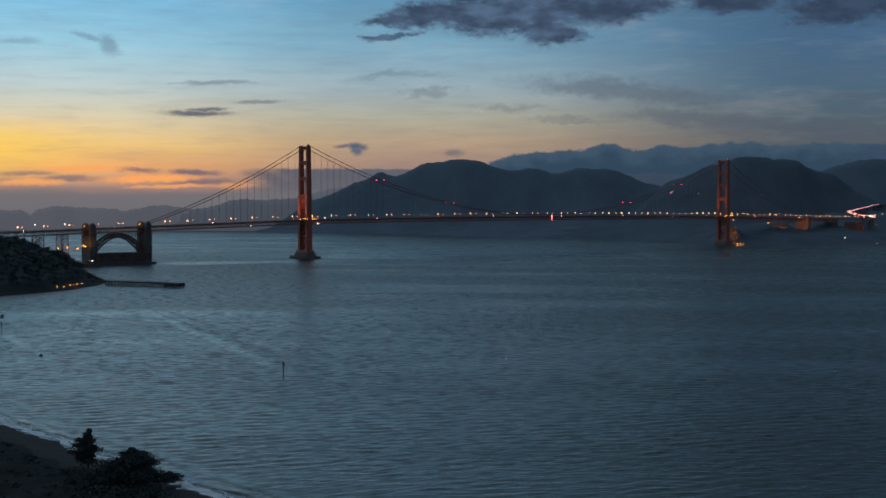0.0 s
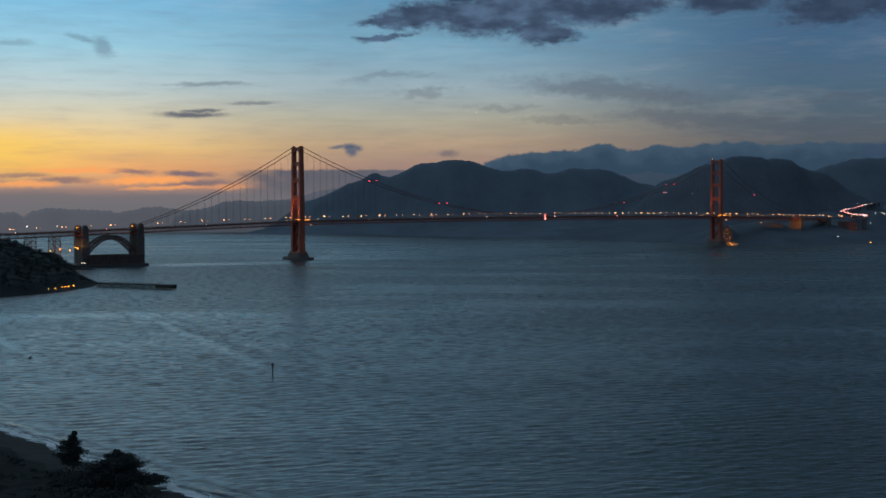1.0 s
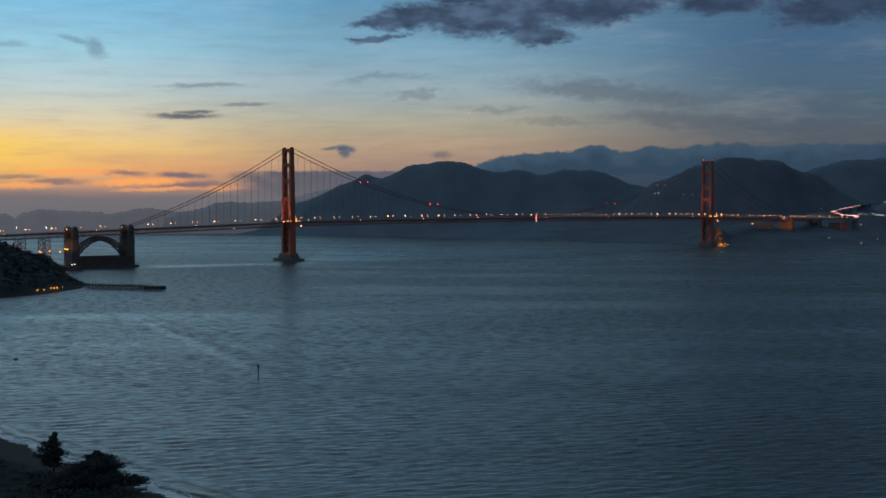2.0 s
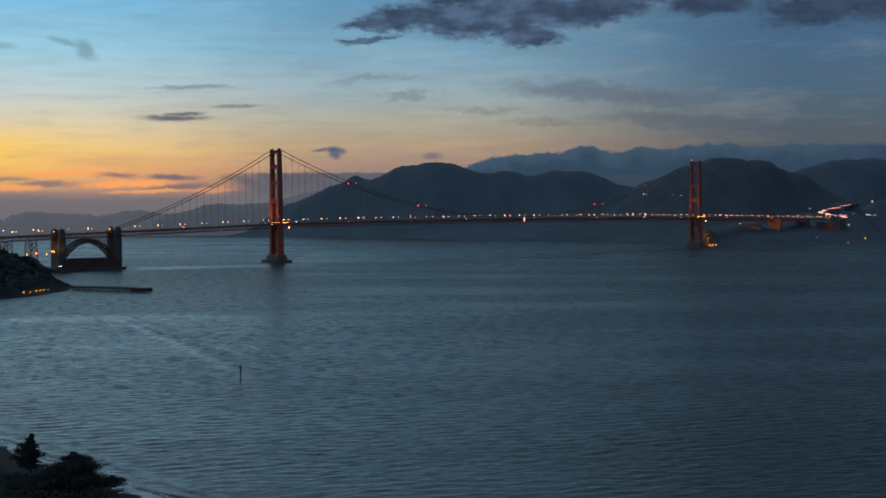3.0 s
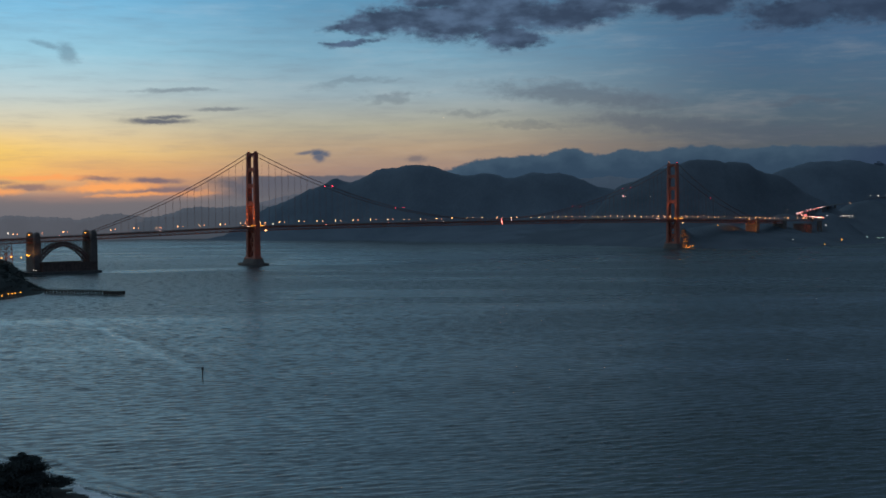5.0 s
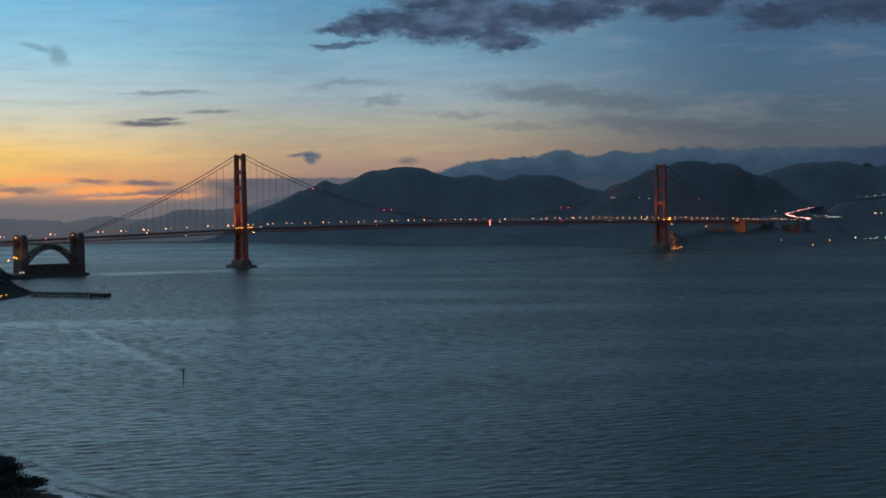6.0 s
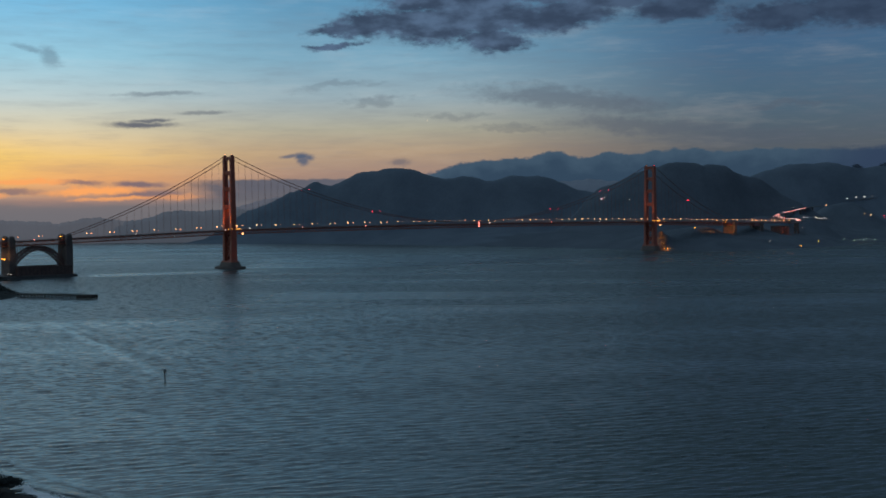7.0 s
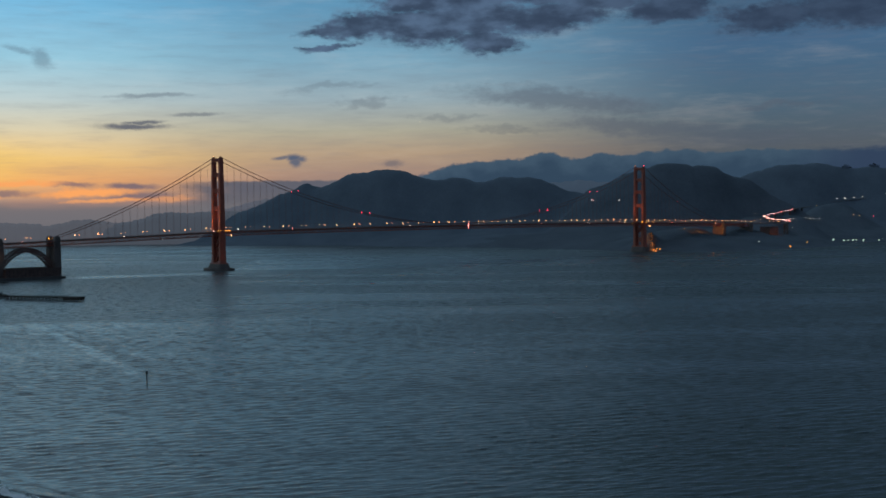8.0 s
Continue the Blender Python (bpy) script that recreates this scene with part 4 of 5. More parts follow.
# ---- cars ----
def car(paint, glass, label, size):
    ob = thing("car", label, "car", group="cars on the road")
    g = Geo()
    g.quad_rings([[(-2.2, y * 0.95, 0.45), (-2.2, y, 0.8), (-1.5, y * 0.9, 1.45), (0.3, y * 0.9, 1.5), (1.1, y, 0.95), (2.2, y * 0.95, 0.8), (2.25, y * 0.95, 0.4)] for y in (-0.9, 0.9)])
    part("body", g, paint, ob)
    for x in (-1.35, 1.35):
        for y in (-0.8, 0.8):
            part("wheel", Geo().tube([(x, y - 0.11, 0.33), (x, y + 0.11, 0.33)], 0.33, 10), RUBBER, ob)
    for y in (-0.62, 0.62):
        part("tail_light" if glass is TAIL else "headlight", Geo().ball((-2.25 if glass is TAIL else 2.3, y, 0.78), size, 6, 4), glass, ob, "lit lamp glass")
    return ob


kinds = [car(PAINT[2], TAIL, "dark car with lit red tail lights on the road", 0.5), car(PAINT[0], TAIL, "white car with lit red tail lights on the road", 0.5),
         car(PAINT[1], HEAD, "grey car with lit headlights on the road", 0.46), car(PAINT[3], HEAD, "blue car with lit headlights on the road", 0.46)]
placed = set()


def park(kind, x, y, z, turn):
    m = pose(x, y, z, 0, 0, turn)
    if kind not in placed:
        kinds[kind].matrix_basis = m
        placed.add(kind)
    else:
        copy_thing(kinds[kind], m)


rc = random.Random(12)
for k in range(13):
    s = -560 + k * 181 + rc.uniform(-30, 30)
    away = rc.random() < 0.5
    park(rc.choice((0, 1)) if away else rc.choice((2, 3)), s, -4.5 if away else 4.5, deck_z(s) + 0.02, 0 if away else 180)

# ---- highway that climbs from the northern end ----
CLIMB = [(1930, -4, 64.5), (1985, 16, 70.8), (2020, 50, 75.3), (2012, 85, 76.8), (2024, 131, 85.6), (2095, 139, 95.7), (2214, 171, 104.1), (2322, 213, 111.2), (2440, 236, 117)]


def along(points, t):
    t = t * (len(points) - 1)
    i = min(int(t), len(points) - 2)
    a, b = Vector(points[i]), Vector(points[i + 1])
    return a.lerp(b, t - i), math.degrees(math.atan2(b.y - a.y, b.x - a.x))


def road(name, points, width, label, legs=True, material=ASPHALT):
    g = Geo()
    rings = []
    n = 40
    for k in range(n + 1):
        p, a = along(points, k / n)
        q = Vector((-math.sin(radians(a)), math.cos(radians(a)), 0)) * width / 2
        rings.append([p - q - Vector((0, 0, 1.4)), p + q - Vector((0, 0, 1.4)), p + q, p - q])
    g.quad_rings(rings)
    ob = setting(name, g.mesh(name, material), label, "road")
    if legs:
        for k in range(1, n, 3):
            p, a = along(points, k / n)
            low = float(north_height(np.array(p.x), np.array(p.y))) - 2
            if low < p.z - 2:
                part("road_pier", Geo().box(p.x - 1.6, p.x + 1.6, p.y - 2.6, p.y + 2.6, low, p.z - 1.41), CONCRETE, ob)
    return ob


road("road_north", CLIMB, 16, "asphalt highway climbing the hillside, busy with traffic")
for k in range(74):
    t = 0.12 + (k + rc.uniform(0.1, 0.9)) / 74 * 0.73
    if t > 0.55 and rc.random() < 0.35:
        continue
    p, a = along(CLIMB, t)
    away = k % 2 != 0
    q = Vector((math.sin(radians(a)), -math.cos(radians(a)), 0)) * (4 if away else -4)
    park((rc.choice((0, 1)) if away else rc.choice((2, 3))), p.x + q.x, p.y + q.y, p.z + 0.03, a if away else a + 180)
UPPER = [(2891, 467, 131.5), (2929, 443, 135.5), (2971, 415, 139), (3012, 388, 144), (3049, 357, 148.5), (3083, 328, 153.5), (3120, 296, 158)]
# The pale concrete colour stands in for the lamplit roadway.
road("road_upper", UPPER, 12, "elevated highway across the far hillside, pale as if lamplit", False, CONCRETE)
tall = street_lamp("street_lamp", "tall lamp with cool white light beside the highway", WHITE, 8.5, 2.4, 1.0, "lamps along the highway")
for k in range(8):
    p, a = along(UPPER, 0.18 + k * 0.112)
    m = pose(p.x, p.y, p.z, 0, 0, a)
    if k == 0:
        tall.matrix_basis = m
    else:
        copy_thing(tall, m)


# ---- fort under the arch ----
fort = thing("fort", "low brick harbour fort on a stone seawall under the arch", "fort", (-392, 0, 0))
seawall = Geo()
seawall.quad_rings([[(-92, -46, z) if z < 0 else (-92 + i, -46 + i, z), (55 - i, -44 + i, z), (60 - i, 40 - i, z), (-92 + i, 50 - i, z)] for z, i in ((-7, 0), (3.2, 2), (4.4, 2.2))])
part("seawall", seawall, STONE, fort, "stone seawall at the water's edge")
walls = Geo()
outer = [(-52, -34), (44, -34), (52, -26), (52, 28), (44, 36), (-52, 36)]
inner = [(-40, -22), (36, -22), (40, -18), (40, 20), (36, 24), (-40, 24)]
walls.quad_rings([[(x, y, 4.0) for x, y in outer], [(x, y, 18.2) for x, y in outer], [(x * 1.012, y * 1.012, 18.2) for x, y in outer], [(x * 1.012, y * 1.012, 19.6) for x, y in outer],
                  [(x, y, 19.6) for x, y in inner], [(x, y, 4.0) for x, y in inner]], close=False)
part("fort_wall", walls, BRICK, fort, "thick brick casemate wall")
for level in (7.0, 11.4, 15.4):
    for k in range(13):
        part("casemate_window", Geo().box(-46 + k * 7.2 - 0.8, -46 + k * 7.2 + 0.8, -34.3, -33.6, level, level + 1.6, 0.1), TIMBER, fort)
for k in range(26):
    part("merlon", Geo().box(-51 + k * 3.8, -48.6 + k * 3.8, -34.0, -32.0, 19.6, 20.4, 0.1), BRICK, fort)
beacon_tower = thing("lighthouse", "small iron lighthouse on the roof of the fort", "lighthouse", (-366, -18, 19.6))
part("frame", Geo().tube([(0, 0, 0), (0, 0, 4.6)], [1.9, 1.3], 9), GALV, beacon_tower)
part("gallery", Geo().tube([(0, 0, 4.6), (0, 0, 4.9)], 2.1, 12), GALV, beacon_tower)
part("lantern_room", Geo().tube([(0, 0, 4.9), (0, 0, 6.6), (0, 0, 7.6)], [1.2, 1.2, 0.1], 9), TIMBER, beacon_tower)

# ---- pier with its timber piles ----
PA, PB, PC = Vector((-640, -538, 0)), Vector((-590, -627, 0)), Vector((-579, -646, 0))
wharf = thing("pier", "narrow timber fishing pier on piles with a broad end platform", "pier")
d = (PB - PA).normalized()
nrm = Vector((-d.y, d.x, 0))
part("walkway", Geo().beam(PA - d * 20 + Vector((0, 0, 5.3)), PB + Vector((0, 0, 5.3)), 5.0, 1.4), TIMBER, wharf)
for e in (-1, 1):
    g = Geo().beam(PA + nrm * 2.4 * e + Vector((0, 0, 7.0)), PB + nrm * 2.4 * e + Vector((0, 0, 7.0)), 0.2, 0.2)
    for k in range(22):
        p = PA.lerp(PB, k / 21) + nrm * 2.4 * e
        g.beam(p + Vector((0, 0, 6.0)), p + Vector((0, 0, 7.0)), 0.15, 0.15)
    part("railing", g, TIMBER, wharf)
for k in range(18):
    p = PA.lerp(PB, (k + 0.5) / 18)
    for e in (-1, 1):
        q = p + nrm * 2.0 * e
        part("timber_post", Geo().tube([q + Vector((0, 0, -7)), q + Vector((0, 0, 4.7))], 0.85, 7), TIMBER, wharf)
    part("cross_cap", Geo().beam(p - nrm * 2.7 + Vector((0, 0, 4.4)), p + nrm * 2.7 + Vector((0, 0, 4.4)), 0.7, 0.4), TIMBER, wharf)
part("end_platform", Geo().beam(PB + Vector((0, 0, 3.6)) - d * 3, PC + Vector((0, 0, 3.6)), 13, 4.4), TIMBER, wharf, "broad platform at the pier's end")
for k in range(6):
    for e in (-1, -0.35, 0.35, 1):
        q = PB.lerp(PC, (k + 0.2) / 6) + nrm * 7.6 * e
        part("timber_post", Geo().tube([q + Vector((0, 0, -7)), q + Vector((0, 0, 1.6))], 0.8, 7), TIMBER, wharf)

# ---- piles and boats in the water ----


def marker(x, y, tall, label):
    ob = thing("channel_marker", label, "channel marker", (x, y, 0), group="markers in the water")
    part("timber_post", Geo().tube([(0, 0, -8), (0, 0, tall - 1.6)], [0.42, 0.34], 8), TIMBER, ob)
    part("platform", Geo().box(-0.9, 0.9, -0.9, 0.9, tall - 1.6, tall - 1.2, 0.08), TIMBER, ob)
    part("day_board", Geo().box(-0.85, 0.85, -0.12, 0.12, tall - 1.2, tall + 0.5, 0.05).box(-0.12, 0.12, -0.85, 0.85, tall - 1.2, tall + 0.5, 0.05), GALV, ob)
    return ob


marker(-888, -1437, 7.2, "dark timber channel marker standing in the water")
marker(-945, -1052, 7.0, "dark timber channel marker farther along the shore")


def boat(x, y, turn, size, label):
    ob = thing("boat", label, "boat", (x, y, 0), turn)
    rings = []
    for t, w, h in ((-1, 0.75, 0.9), (-0.5, 0.95, 0.85), (0.2, 1.0, 0.9), (0.7, 0.62, 1.1), (1.0, 0.06, 1.35)):
        rings.append([(t * size, -w * size * 0.3, h * size * 0.22), (t * size * 0.96, -w * size * 0.2, -0.3), (t * size * 0.96, w * size * 0.2, -0.3), (t * size, w * size * 0.3, h * size * 0.22)])
    part("hull", Geo().quad_rings(rings), PAINT[2], ob)
    part("cabin", Geo().box(-0.5 * size, 0.15 * size, -0.18 * size, 0.18 * size, 0.19 * size, 0.5 * size, 0.1), PAINT[1], ob)
    part("mast", Geo().tube([(-0.1 * size, 0, 0.5 * size), (-0.1 * size, 0, 0.95 * size)], 0.06, 5), GALV, ob)


boat(-981, -1250, 30, 2.6, "small dark motor boat on the water")
boat(-903, -925, 60, 5.5, "dark work boat moored off the shore")


# ---- trees ----
def tree_parts(ob, seed, height, spread, shape, leaves, leaf, loose=1.0, lowest=0.12, wind=(0.0, 0.0), flat=0.45):
    """Tapered trunk with limbs, and a crown of many small sprays."""
    r = random.Random(seed)
    trunk, crown = Geo(), Geo()
    bend = [(0, 0, -1.0)]
    for k in range(1, 7):
        bend.append((bend[-1][0] + r.uniform(-0.3, 0.35) * height / 18, bend[-1][1] + r.uniform(-0.3, 0.3) * height / 18, height * 0.93 * k / 6))
    trunk.tube(bend, [height * 0.032 * (1 - 0.85 * k / 6) for k in range(7)], 8)
    tips = []
    count = 26 if leaves > 1500 else 13
    for k in range(count):
        t = lowest + (0.98 - lowest) * (k + r.random() * 0.6) / count
        z = height * 0.93 * t
        i = min(int(t * 6), 5)
        root = Vector(bend[i]).lerp(Vector(bend[i + 1]), t * 6 - i)
        a = k * 2.4 + r.uniform(-0.5, 0.5)
        reach = spread * shape(t) * r.uniform(0.65, 1.12)
        tip = root + Vector((math.cos(a) * reach, math.sin(a) * reach, reach * r.uniform(0.0, 0.3))) + Vector((wind[0], wind[1], 0)) * reach
        midp = root.lerp(tip, 0.5) + Vector((0, 0, -reach * 0.06))
        trunk.tube([root, midp, tip], [height * 0.010 * (1.2 - t), height * 0.006 * (1.2 - t) + 0.02, 0.02], 5)
        tips.append((root, tip, reach))
    top = Vector(bend[-1])
    tips.append((Vector(bend[-2]), top + Vector((0, 0, height * 0.06)), spread * 0.2))
    for k in range(leaves):
        root, tip, reach = tips[k % len(tips)]
        f = r.random() ** 0.6
        c = root.lerp(tip, 0.25 + 0.8 * f) + Vector((r.gauss(0, 1), r.gauss(0, 1), r.gauss(0, flat) + 0.15)) * (0.10 + 0.13 * reach) * loose
        u = Vector((r.gauss(0, 1), r.gauss(0, 1), r.gauss(0, 0.5))).normalized() * leaf * r.uniform(0.6, 1.4)
        v = u.cross(Vector((r.gauss(0, 1), r.gauss(0, 1), r.gauss(0, 1)))).normalized() * leaf * r.uniform(0.3, 0.6)
        i = len(crown.v)
        crown.v += [tuple(c - u), tuple(c + v * 0.9 - u * 0.1), tuple(c + u), tuple(c - v)]
        crown.f.append((i, i + 1, i + 2, i + 3))
    part("trunk", trunk, BARK, ob)
    part("crown", crown, LEAF, ob)


def conifer(t):
    return min(1.0, 0.08 + 2.0 * (1 - t)) * (1 + 0.25 * math.sin(t * 41)) * (0.55 if t < 0.5 else 1.0)


def spreading(t):
    return 0.55 + 0.6 * math.sin(min(1, t * 1.15) * math.pi * 0.8)


def dome(t):
    return 1.1 * max(0.12, 1 - (t * 0.97) ** 2.7)


def ground_at(x, y):
    return float(south_height(np.array(float(x)), np.array(float(y))))


big = thing("cypress_tree", "tall dark wind-shaped cypress behind the beach", "tree", (-1108.7, -1661, ground_at(-1108.7, -1661)))
tree_parts(big, 5, 18.8, 5.4, conifer, 11000, 0.45, 1.9, 0.30, (-0.3, 0.23), 0.42)
wide = thing("cypress_tree", "broad dark cypress with a low spreading crown", "tree", (-1101, -1686.5, ground_at(-1101, -1686.5)))
tree_parts(wide, 8, 14.6, 10.8, dome, 26000, 0.46, 1.5, 0.12, (0.08, -0.06), 0.42)
side_tree = thing("cypress_tree", "low leaning cypress at the edge of the sand", "tree", (-1092, -1692, ground_at(-1092, -1692)))
tree_parts(side_tree, 15, 5.0, 4.6, spreading, 3600, 0.42, 1.2, 0.4, (0.6, -0.47), 0.25)
back_tree = thing("cypress_tree", "dark cypress crowded beside a broader one", "tree", (-1110, -1684, ground_at(-1110, -1684)))
tree_parts(back_tree, 21, 5.2, 6.5, spreading, 8000, 0.48, 1.3, 0.2, (0.0, 0.0), 0.4)

# low shrubs behind the sand
shrub_leaf = Geo()
rs = random.Random(30)
for k in range(420):
    y = rs.uniform(-1800, -1490)
    x = float(south_coast(y)) - rs.uniform(22, 95)
    size = rs.uniform(0.5, 1.7)
    z = ground_at(x, y)
    for j in range(22):
        c = Vector((x + rs.gauss(0, size * 0.8), y + rs.gauss(0, size * 0.8), z + abs(rs.gauss(0, size * 0.45))))
        u = Vector((rs.gauss(0, 1), rs.gauss(0, 1), rs.gauss(0, 0.6))).normalized() * size * 0.5
        v = u.cross(Vector((rs.gauss(0, 1), rs.gauss(0, 1), rs.gauss(0, 1)))).normalized() * size * 0.3
        i = len(shrub_leaf.v)
        shrub_leaf.v += [tuple(c - u), tuple(c + v), tuple(c + u), tuple(c - v)]
        shrub_leaf.f.append((i, i + 1, i + 2, i + 3))
for k in range(150):
    x, y, size = rs.gauss(-1107, 9), rs.gauss(-1690, 15), rs.uniform(1.4, 2.6)
    if float(south_coast(y)) - x < 13:
        continue
    z = ground_at(x, y)
    for j in range(60):
        c = Vector((x + rs.gauss(0, size * 0.7), y + rs.gauss(0, size * 0.7), z + abs(rs.gauss(0, size * 0.6))))
        u = Vector((rs.gauss(0, 1), rs.gauss(0, 1), rs.gauss(0, 0.6))).normalized() * 0.6
        v = u.cross(Vector((rs.gauss(0, 1), rs.gauss(0, 1), rs.gauss(0, 1)))).normalized() * 0.35
        i = len(shrub_leaf.v)
        shrub_leaf.v += [tuple(c - u), tuple(c + v), tuple(c + u), tuple(c - v)]
        shrub_leaf.f.append((i, i + 1, i + 2, i + 3))
tagged(new("dune_scrub", shrub_leaf.mesh("dune_scrub", LEAF)), "low dark dune scrub behind the sand", "scrub", kind="stuff")

# wood on the bluff
sources = []
for k, (h, w, shp) in enumerate(((13, 5.5, spreading), (15, 4.6, conifer), (11, 5.5, spreading))):
    t = thing("bluff_tree", "dark cypress in the wood on the bluff", "tree", group="trees on the bluff")
    tree_parts(t, 50 + k, h, w, shp, 620, 0.95, 1.5)
    sources.append(t)
rt = random.Random(77)
done, count = set(), 0
while count < 280:
    x, y = rt.uniform(-980, -520), rt.uniform(-620, 60)
    inland = float(south_coast(y)) - x
    if inland < 14 or (abs(y) < 24 and x > -690):
        continue
    z = ground_at(x, y)
    if z < 6:
        continue
    if inland < 48 and y < -420:
        continue
    if (y > -24 and z > 48) or (x > -555 and y > -150) or (y < -480 and z < 14):
        continue
    k = count % 3
    scale = rt.uniform(0.4, 0.68)
    m = pose(x, y, z - 0.3, 0, 0, rt.uniform(0, 360))
    ob = sources[k]
    if k in done:
        ob = copy_thing(ob, m)
    else:
        done.add(k)
        ob.matrix_basis = m
    ob.scale = (scale, scale, scale)
    count += 1

# two groves on the northern ridge
for x, y, size in ((3092, 512, 1.3), (3102, 505, 1.7), (3111, 495, 1.3), (3174, 444, 1.4), (3184, 434, 1.8), (3193, 424, 1.4)):
    ob = copy_thing(sources[0], pose(x, y, float(north_height(np.array(float(x)), np.array(float(y)))) - 9.6, 0, 0, x % 360))
    ob.scale = (size, size, size)
    tagged(ob, "dark tree in a grove on the northern ridge", "tree", "trees on the ridge")
    for piece in ob.children_recursive:
        piece.data = piece.data.copy()
        piece.data.materials[0] = GROVE

# low growth that covers the bluff
cover = Geo()
rb = random.Random(91)
for k in range(5200):
    y = rb.uniform(-640, 40)
    x = float(south_coast(y)) - rb.uniform(3, 330)
    if abs(y) < 22 and x > -690:
        continue
    z, size = ground_at(x, y), rb.uniform(1.2, 2.4)
    if z < 1.5 or (y < -490 and z < 7) or (x > -478 and y > -110):
        continue
    for j in range(12):
        c = Vector((x + rb.gauss(0, size), y + rb.gauss(0, size), z + abs(rb.gauss(0, size * 0.35))))
        u = Vector((rb.gauss(0, 1), rb.gauss(0, 1), rb.gauss(0, 0.6))).normalized() * size * 0.7
        v = u.cross(Vector((rb.gauss(0, 1), rb.gauss(0, 1), rb.gauss(0, 1)))).normalized() * size * 0.45
        i = len(cover.v)
        cover.v += [tuple(c - u), tuple(c + v), tuple(c + u), tuple(c - v)]
        cover.f.append((i, i + 1, i + 2, i + 3))
tagged(new("bluff_scrub", cover.mesh("bluff_scrub", LEAF)), "dense dark scrub over the bluff above the shore", "scrub", kind="stuff")

# ---- lamps round the shore ----
def shore_lamp(glass, label, tall, size):
    ob = thing("shore_lamp", label, "lamp", group="lamps round the shore")
    part("pole", Geo().tube([(0, 0, -1.5), (0, 0, tall)], [0.16, 0.1], 6), GALV, ob)
    part("lamp_glass", Geo().ball((0, 0, tall + size * 0.9), size, 8, 5, 0.9), glass, ob, "glowing lamp glass")
    return ob


def set_lamps(glass, label, tall, size, places):
    """Each lamp's pole reaches down to the ground under it."""
    for x, y, z in places:
        low = float(north_height(np.array(float(x)), np.array(float(y)))) if x > 1000 else ground_at(x, y)
        drop = z - size * 0.9 - low
        pole = drop if tall < drop < 26 else tall
        shore_lamp(glass, label, pole, size).matrix_basis = pose(x, y, z - pole - size * 0.9)


SHORE_ROAD = [(float(south_coast(y)) - 8, y, ground_at(float(south_coast(y)) - 8, y) + 4.5) for y in (-612, -606, -592, -584, -577, -566)]
set_lamps(AMBER, "amber lamp glowing beside the fort", 6, 1.05, [(-512, -20, 31), (-495, -20, 32), (-477, -20, 30.5), (-467, -20, 35), (-463, -20, 34)])
set_lamps(WHITE, "white lamp on a tall mast by the viaduct", 9, 0.7, [(-552, -20, 73), (-500, -20, 73.4)])
set_lamps(AMBER, "amber lamp on the shore road below the bluff", 4, 0.5, SHORE_ROAD)
set_lamps(AMBER, "amber lamp on the rocky shore", 4, 1.1, [(1682, -196, 5), (1845, -143, 13), (1516, 38, 58)])
set_lamps(AMBER, "broad amber floodlight at the waterline by the tower", 2.5, 0.85, [(1291.5, -37.9, 6.4), (1298.5, -42.9, 6.4), (1305.5, -47.9, 6.4)])
set_lamps(WHITE, "white lamp on the rocky shore", 4, 0.8, [(1606, -147, 20), (1960, 57, 53), (2064, 55, 49), (1794, 650, 147), (1793, 636, 146.5)])
set_lamps(GREENISH, "cool greenish lamp by the harbour", 4, 1.05, [(2124, -52, 13), (2185, -50, 9), (2212, -50, 10), (2236, -50, 9), (2252, -50, 11), (2297, -50, 8), (2362, -66, 8), (2377, -70, 9)])
set_lamps(WARM, "warm lamp on the northern hillside", 4, 0.8, [(2530, 126, 87), (2541, 109, 85), (1944, 118, 58), (2420, 200, 118)])
set_lamps(WHITE, "small white lamp beside the climbing highway", 4, 0.62, [(2115, 97, 78), (2122, 91, 80), (2122, 76, 80), (2310, 171, 80), (2314, 168, 75), (2334, 168, 76), (2338, 164, 75), (2353, 167, 76), (2444, 217, 74), (2453, 210, 75), (2148, 255, 98), (2261, 228, 112), (1809, 542, 144), (1817, 509, 141)])
set_lamps(RED, "red lamp on the northern hillside", 4, 1.0, [(2975, 314, 77), (1790, 642, 147.5)])
# Two pole lamps that stand in for a car's headlights by the fort.
set_lamps(WHITE, "white pole lamp standing in for a car headlight beside the fort", 3.2, 0.55, [(-479.4, -80.5, 10.8), (-475.6, -83.5, 10.8)])
DEEP_SODIUM = (1.0, 0.34, 0.07)
lamp("cliff_flood", (1309, -30, 14), (1352, 36, 40), 240000, DEEP_SODIUM, 44)
lamp("anchorage_flood", (1585, -34, 46), (1623, 0, 58), 60000, DEEP_SODIUM, 60)
lamp("slope_flood", (1515, -20, 54), (1575, 34, 46), 40000, DEEP_SODIUM, 60)
lamp("slope_flood", (1490, -20, 60), (1535, 34, 54), 26000, DEEP_SODIUM, 60)
lamp("slope_flood", (1555, -20, 54), (1605, 25, 52), 26000, DEEP_SODIUM, 60)
lamp("north_flood", (1822, -84, 34), (1862, -18, 44), 60000, (1.0, 0.2, 0.07), 60)
lamp("shore_flood", (float(south_coast(-586)) - 5, -586, 11), (float(south_coast(-580)) - 10, -580, 3), 3500, SODIUM, 120)
lamp("fort_flood", (-468, -26, 36), (-450, -14, 45), 9000, SODIUM, 90)
lamp("yard_flood", (-488, -32, 40), (-494, -26, 28), 12000, DEEP_SODIUM, 130)
for s0, top in ((-343.0, 77.0), (-448.0, 74.5)):
    lamp("pylon_flood", (s0 - 7.5, 4.0, top - 5.5), (s0, 14.5, top - 2.5), 3500, SODIUM, 75)
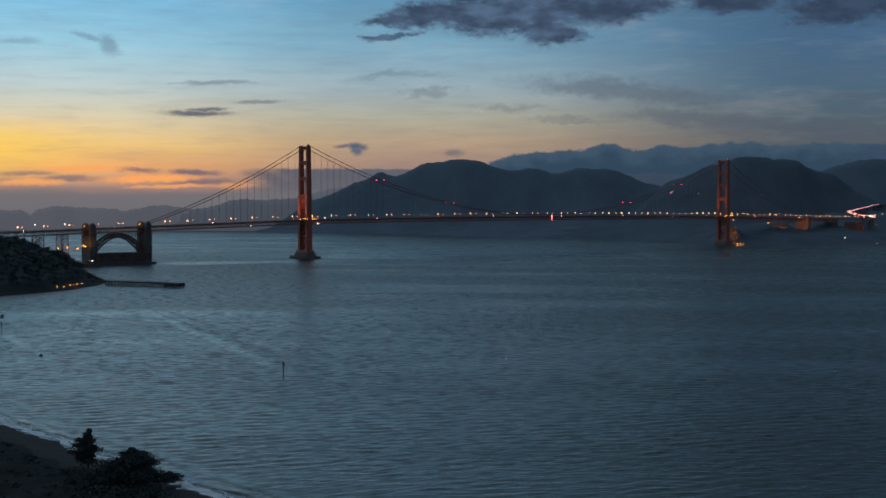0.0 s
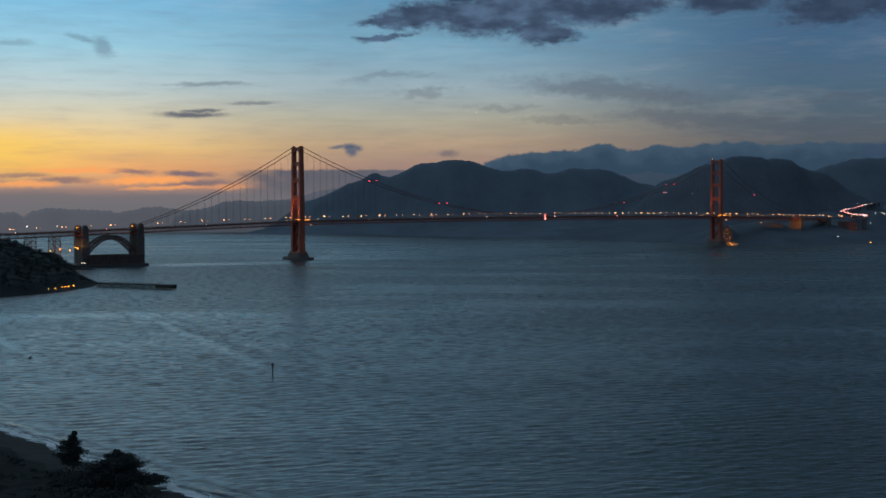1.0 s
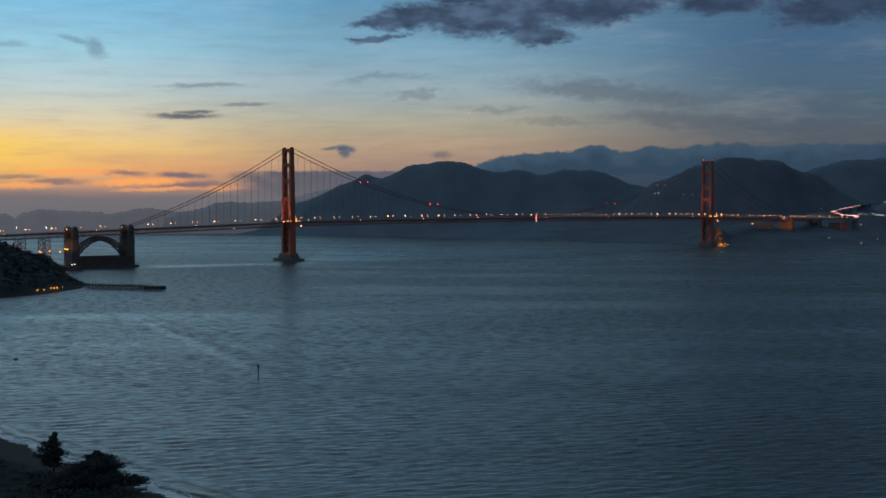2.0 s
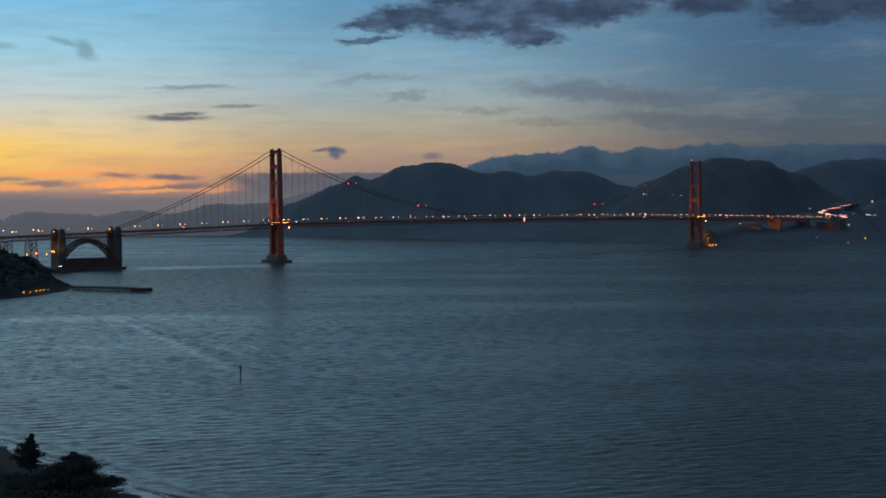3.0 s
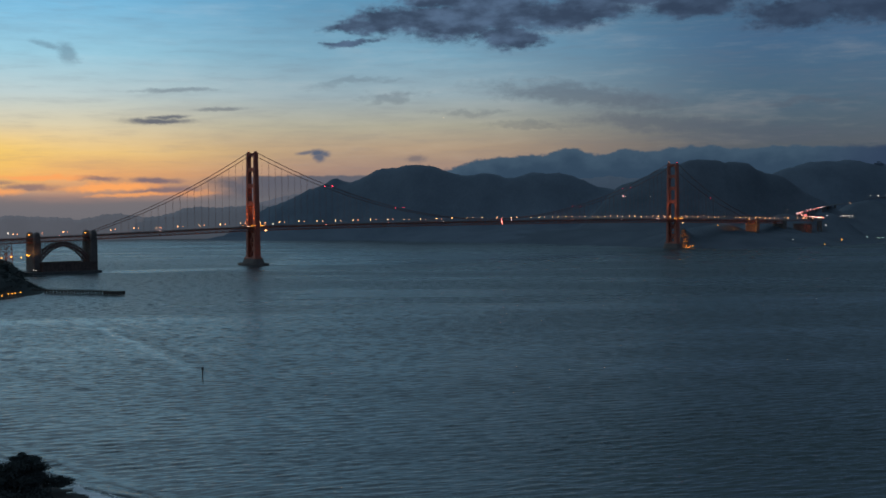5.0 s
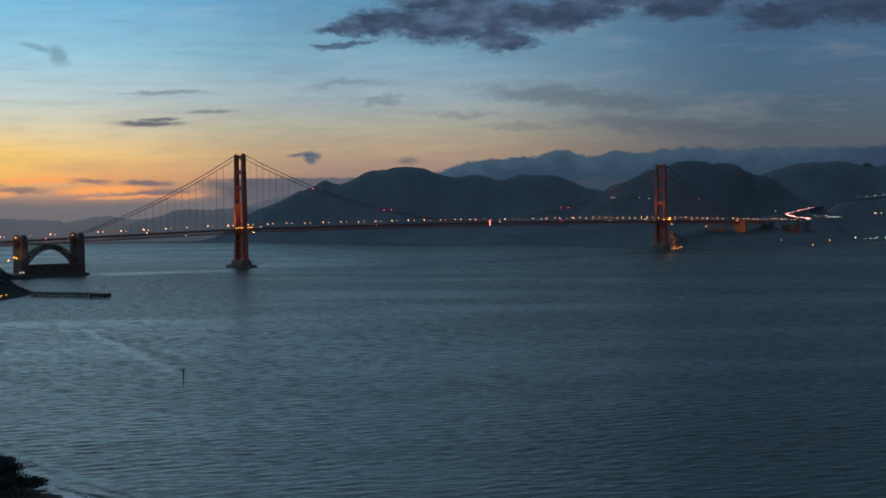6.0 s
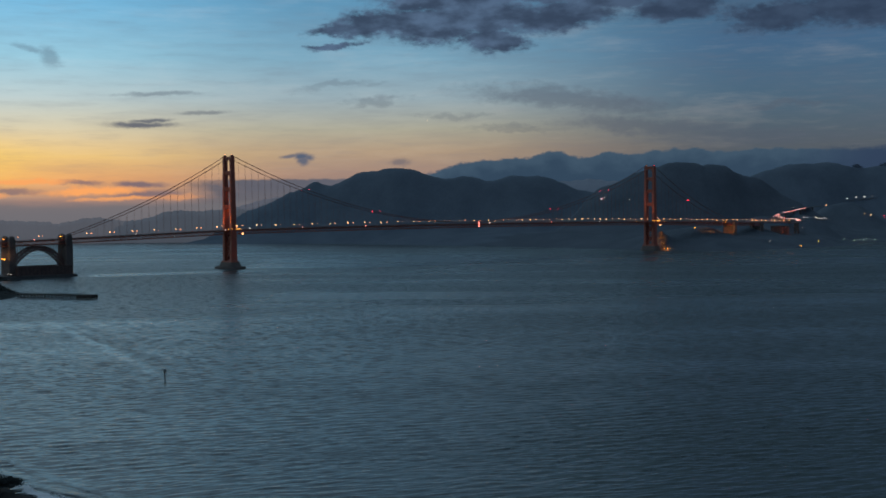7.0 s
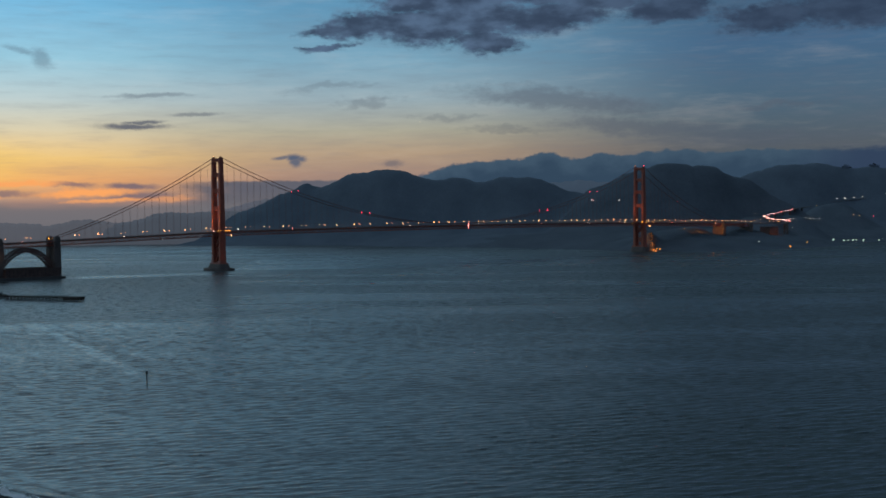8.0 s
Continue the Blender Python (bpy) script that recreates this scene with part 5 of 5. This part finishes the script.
lamp("pylon_foot_flood", (-466.0, 2.0, 26), (-450, 14, 48), 9000, SODIUM, 80)

# ---- anchorage block and scrub on the northern shore ----
housing = thing("anchorage", "concrete cable anchorage block under the bridge's northern end", "anchorage", (1862, 0, 0))
part("block", Geo().box(-20, 20, -18, 18, 22, 55.5, 0.6), CONCRETE, housing)
part("plinth", Geo().box(-27, 25, -24, 20, 20, 31.5, 0.6), CONCRETE, housing)
for k in (-16.5, -5.5, 5.5, 16.5):
    part("buttress", Geo().box(k - 2.2, k + 2.2, -20.5, -17.5, 31.6, 53, 0.3), CONCRETE, housing)
part("cornice", Geo().box(-21, 21, -19.2, 19, 55.52, 57.4, 0.2), CONCRETE, housing)

# Landing and its floodlight are added to carry the amber glow on the water.
apron = thing("landing", "low concrete landing added to carry the amber glow at the northern tower", "landing", (1300, -30, 0), -37.6)
part("slab", Geo().box(-12, 13, -9, 9, -6, 3.2, 0.4), CONCRETE, apron)
part("step", Geo().box(-9, 10, -11.5, -9.02, -6, 1.6, 0.3), CONCRETE, apron)
for k in (-8, -2, 4, 10):
    part("fender_post", Geo().tube([(k, -11.9, -6), (k, -11.9, 3.0)], 0.35, 7), TIMBER, apron)
lamp("landing_flood", (1286, -44, 13), (1302, -31, 2), 150000, DEEP_SODIUM, 64)

# ---- rocks of the cliff beside the northern tower ----
rr = random.Random(63)
for k in range(13):
    t = k / 12
    r = rr.uniform(4.5, 8.5)
    g = Geo().ball((0, 0, 0), r, 7, 5, rr.uniform(0.9, 1.5))
    g.v = [(p[0] * rr.uniform(0.75, 1.2), p[1] * rr.uniform(0.75, 1.2), p[2] * rr.uniform(0.75, 1.2)) for p in g.v]
    x, y = 1319 + 38 * t + rr.uniform(-5, 5), -8 + 36 * t + rr.uniform(-5, 5)
    z = max(0.0, float(north_height(np.array(x), np.array(y))))
    ob = tagged(new("cliff_rock", g.mesh("cliff_rock", STONE)), "jagged brown cliff rock lit amber beside the tower", "rock", "rocks of the cliff")
    ob.matrix_basis = pose(x, y, z + r * 0.35, rr.uniform(-20, 20), rr.uniform(-20, 20), rr.uniform(0, 360))
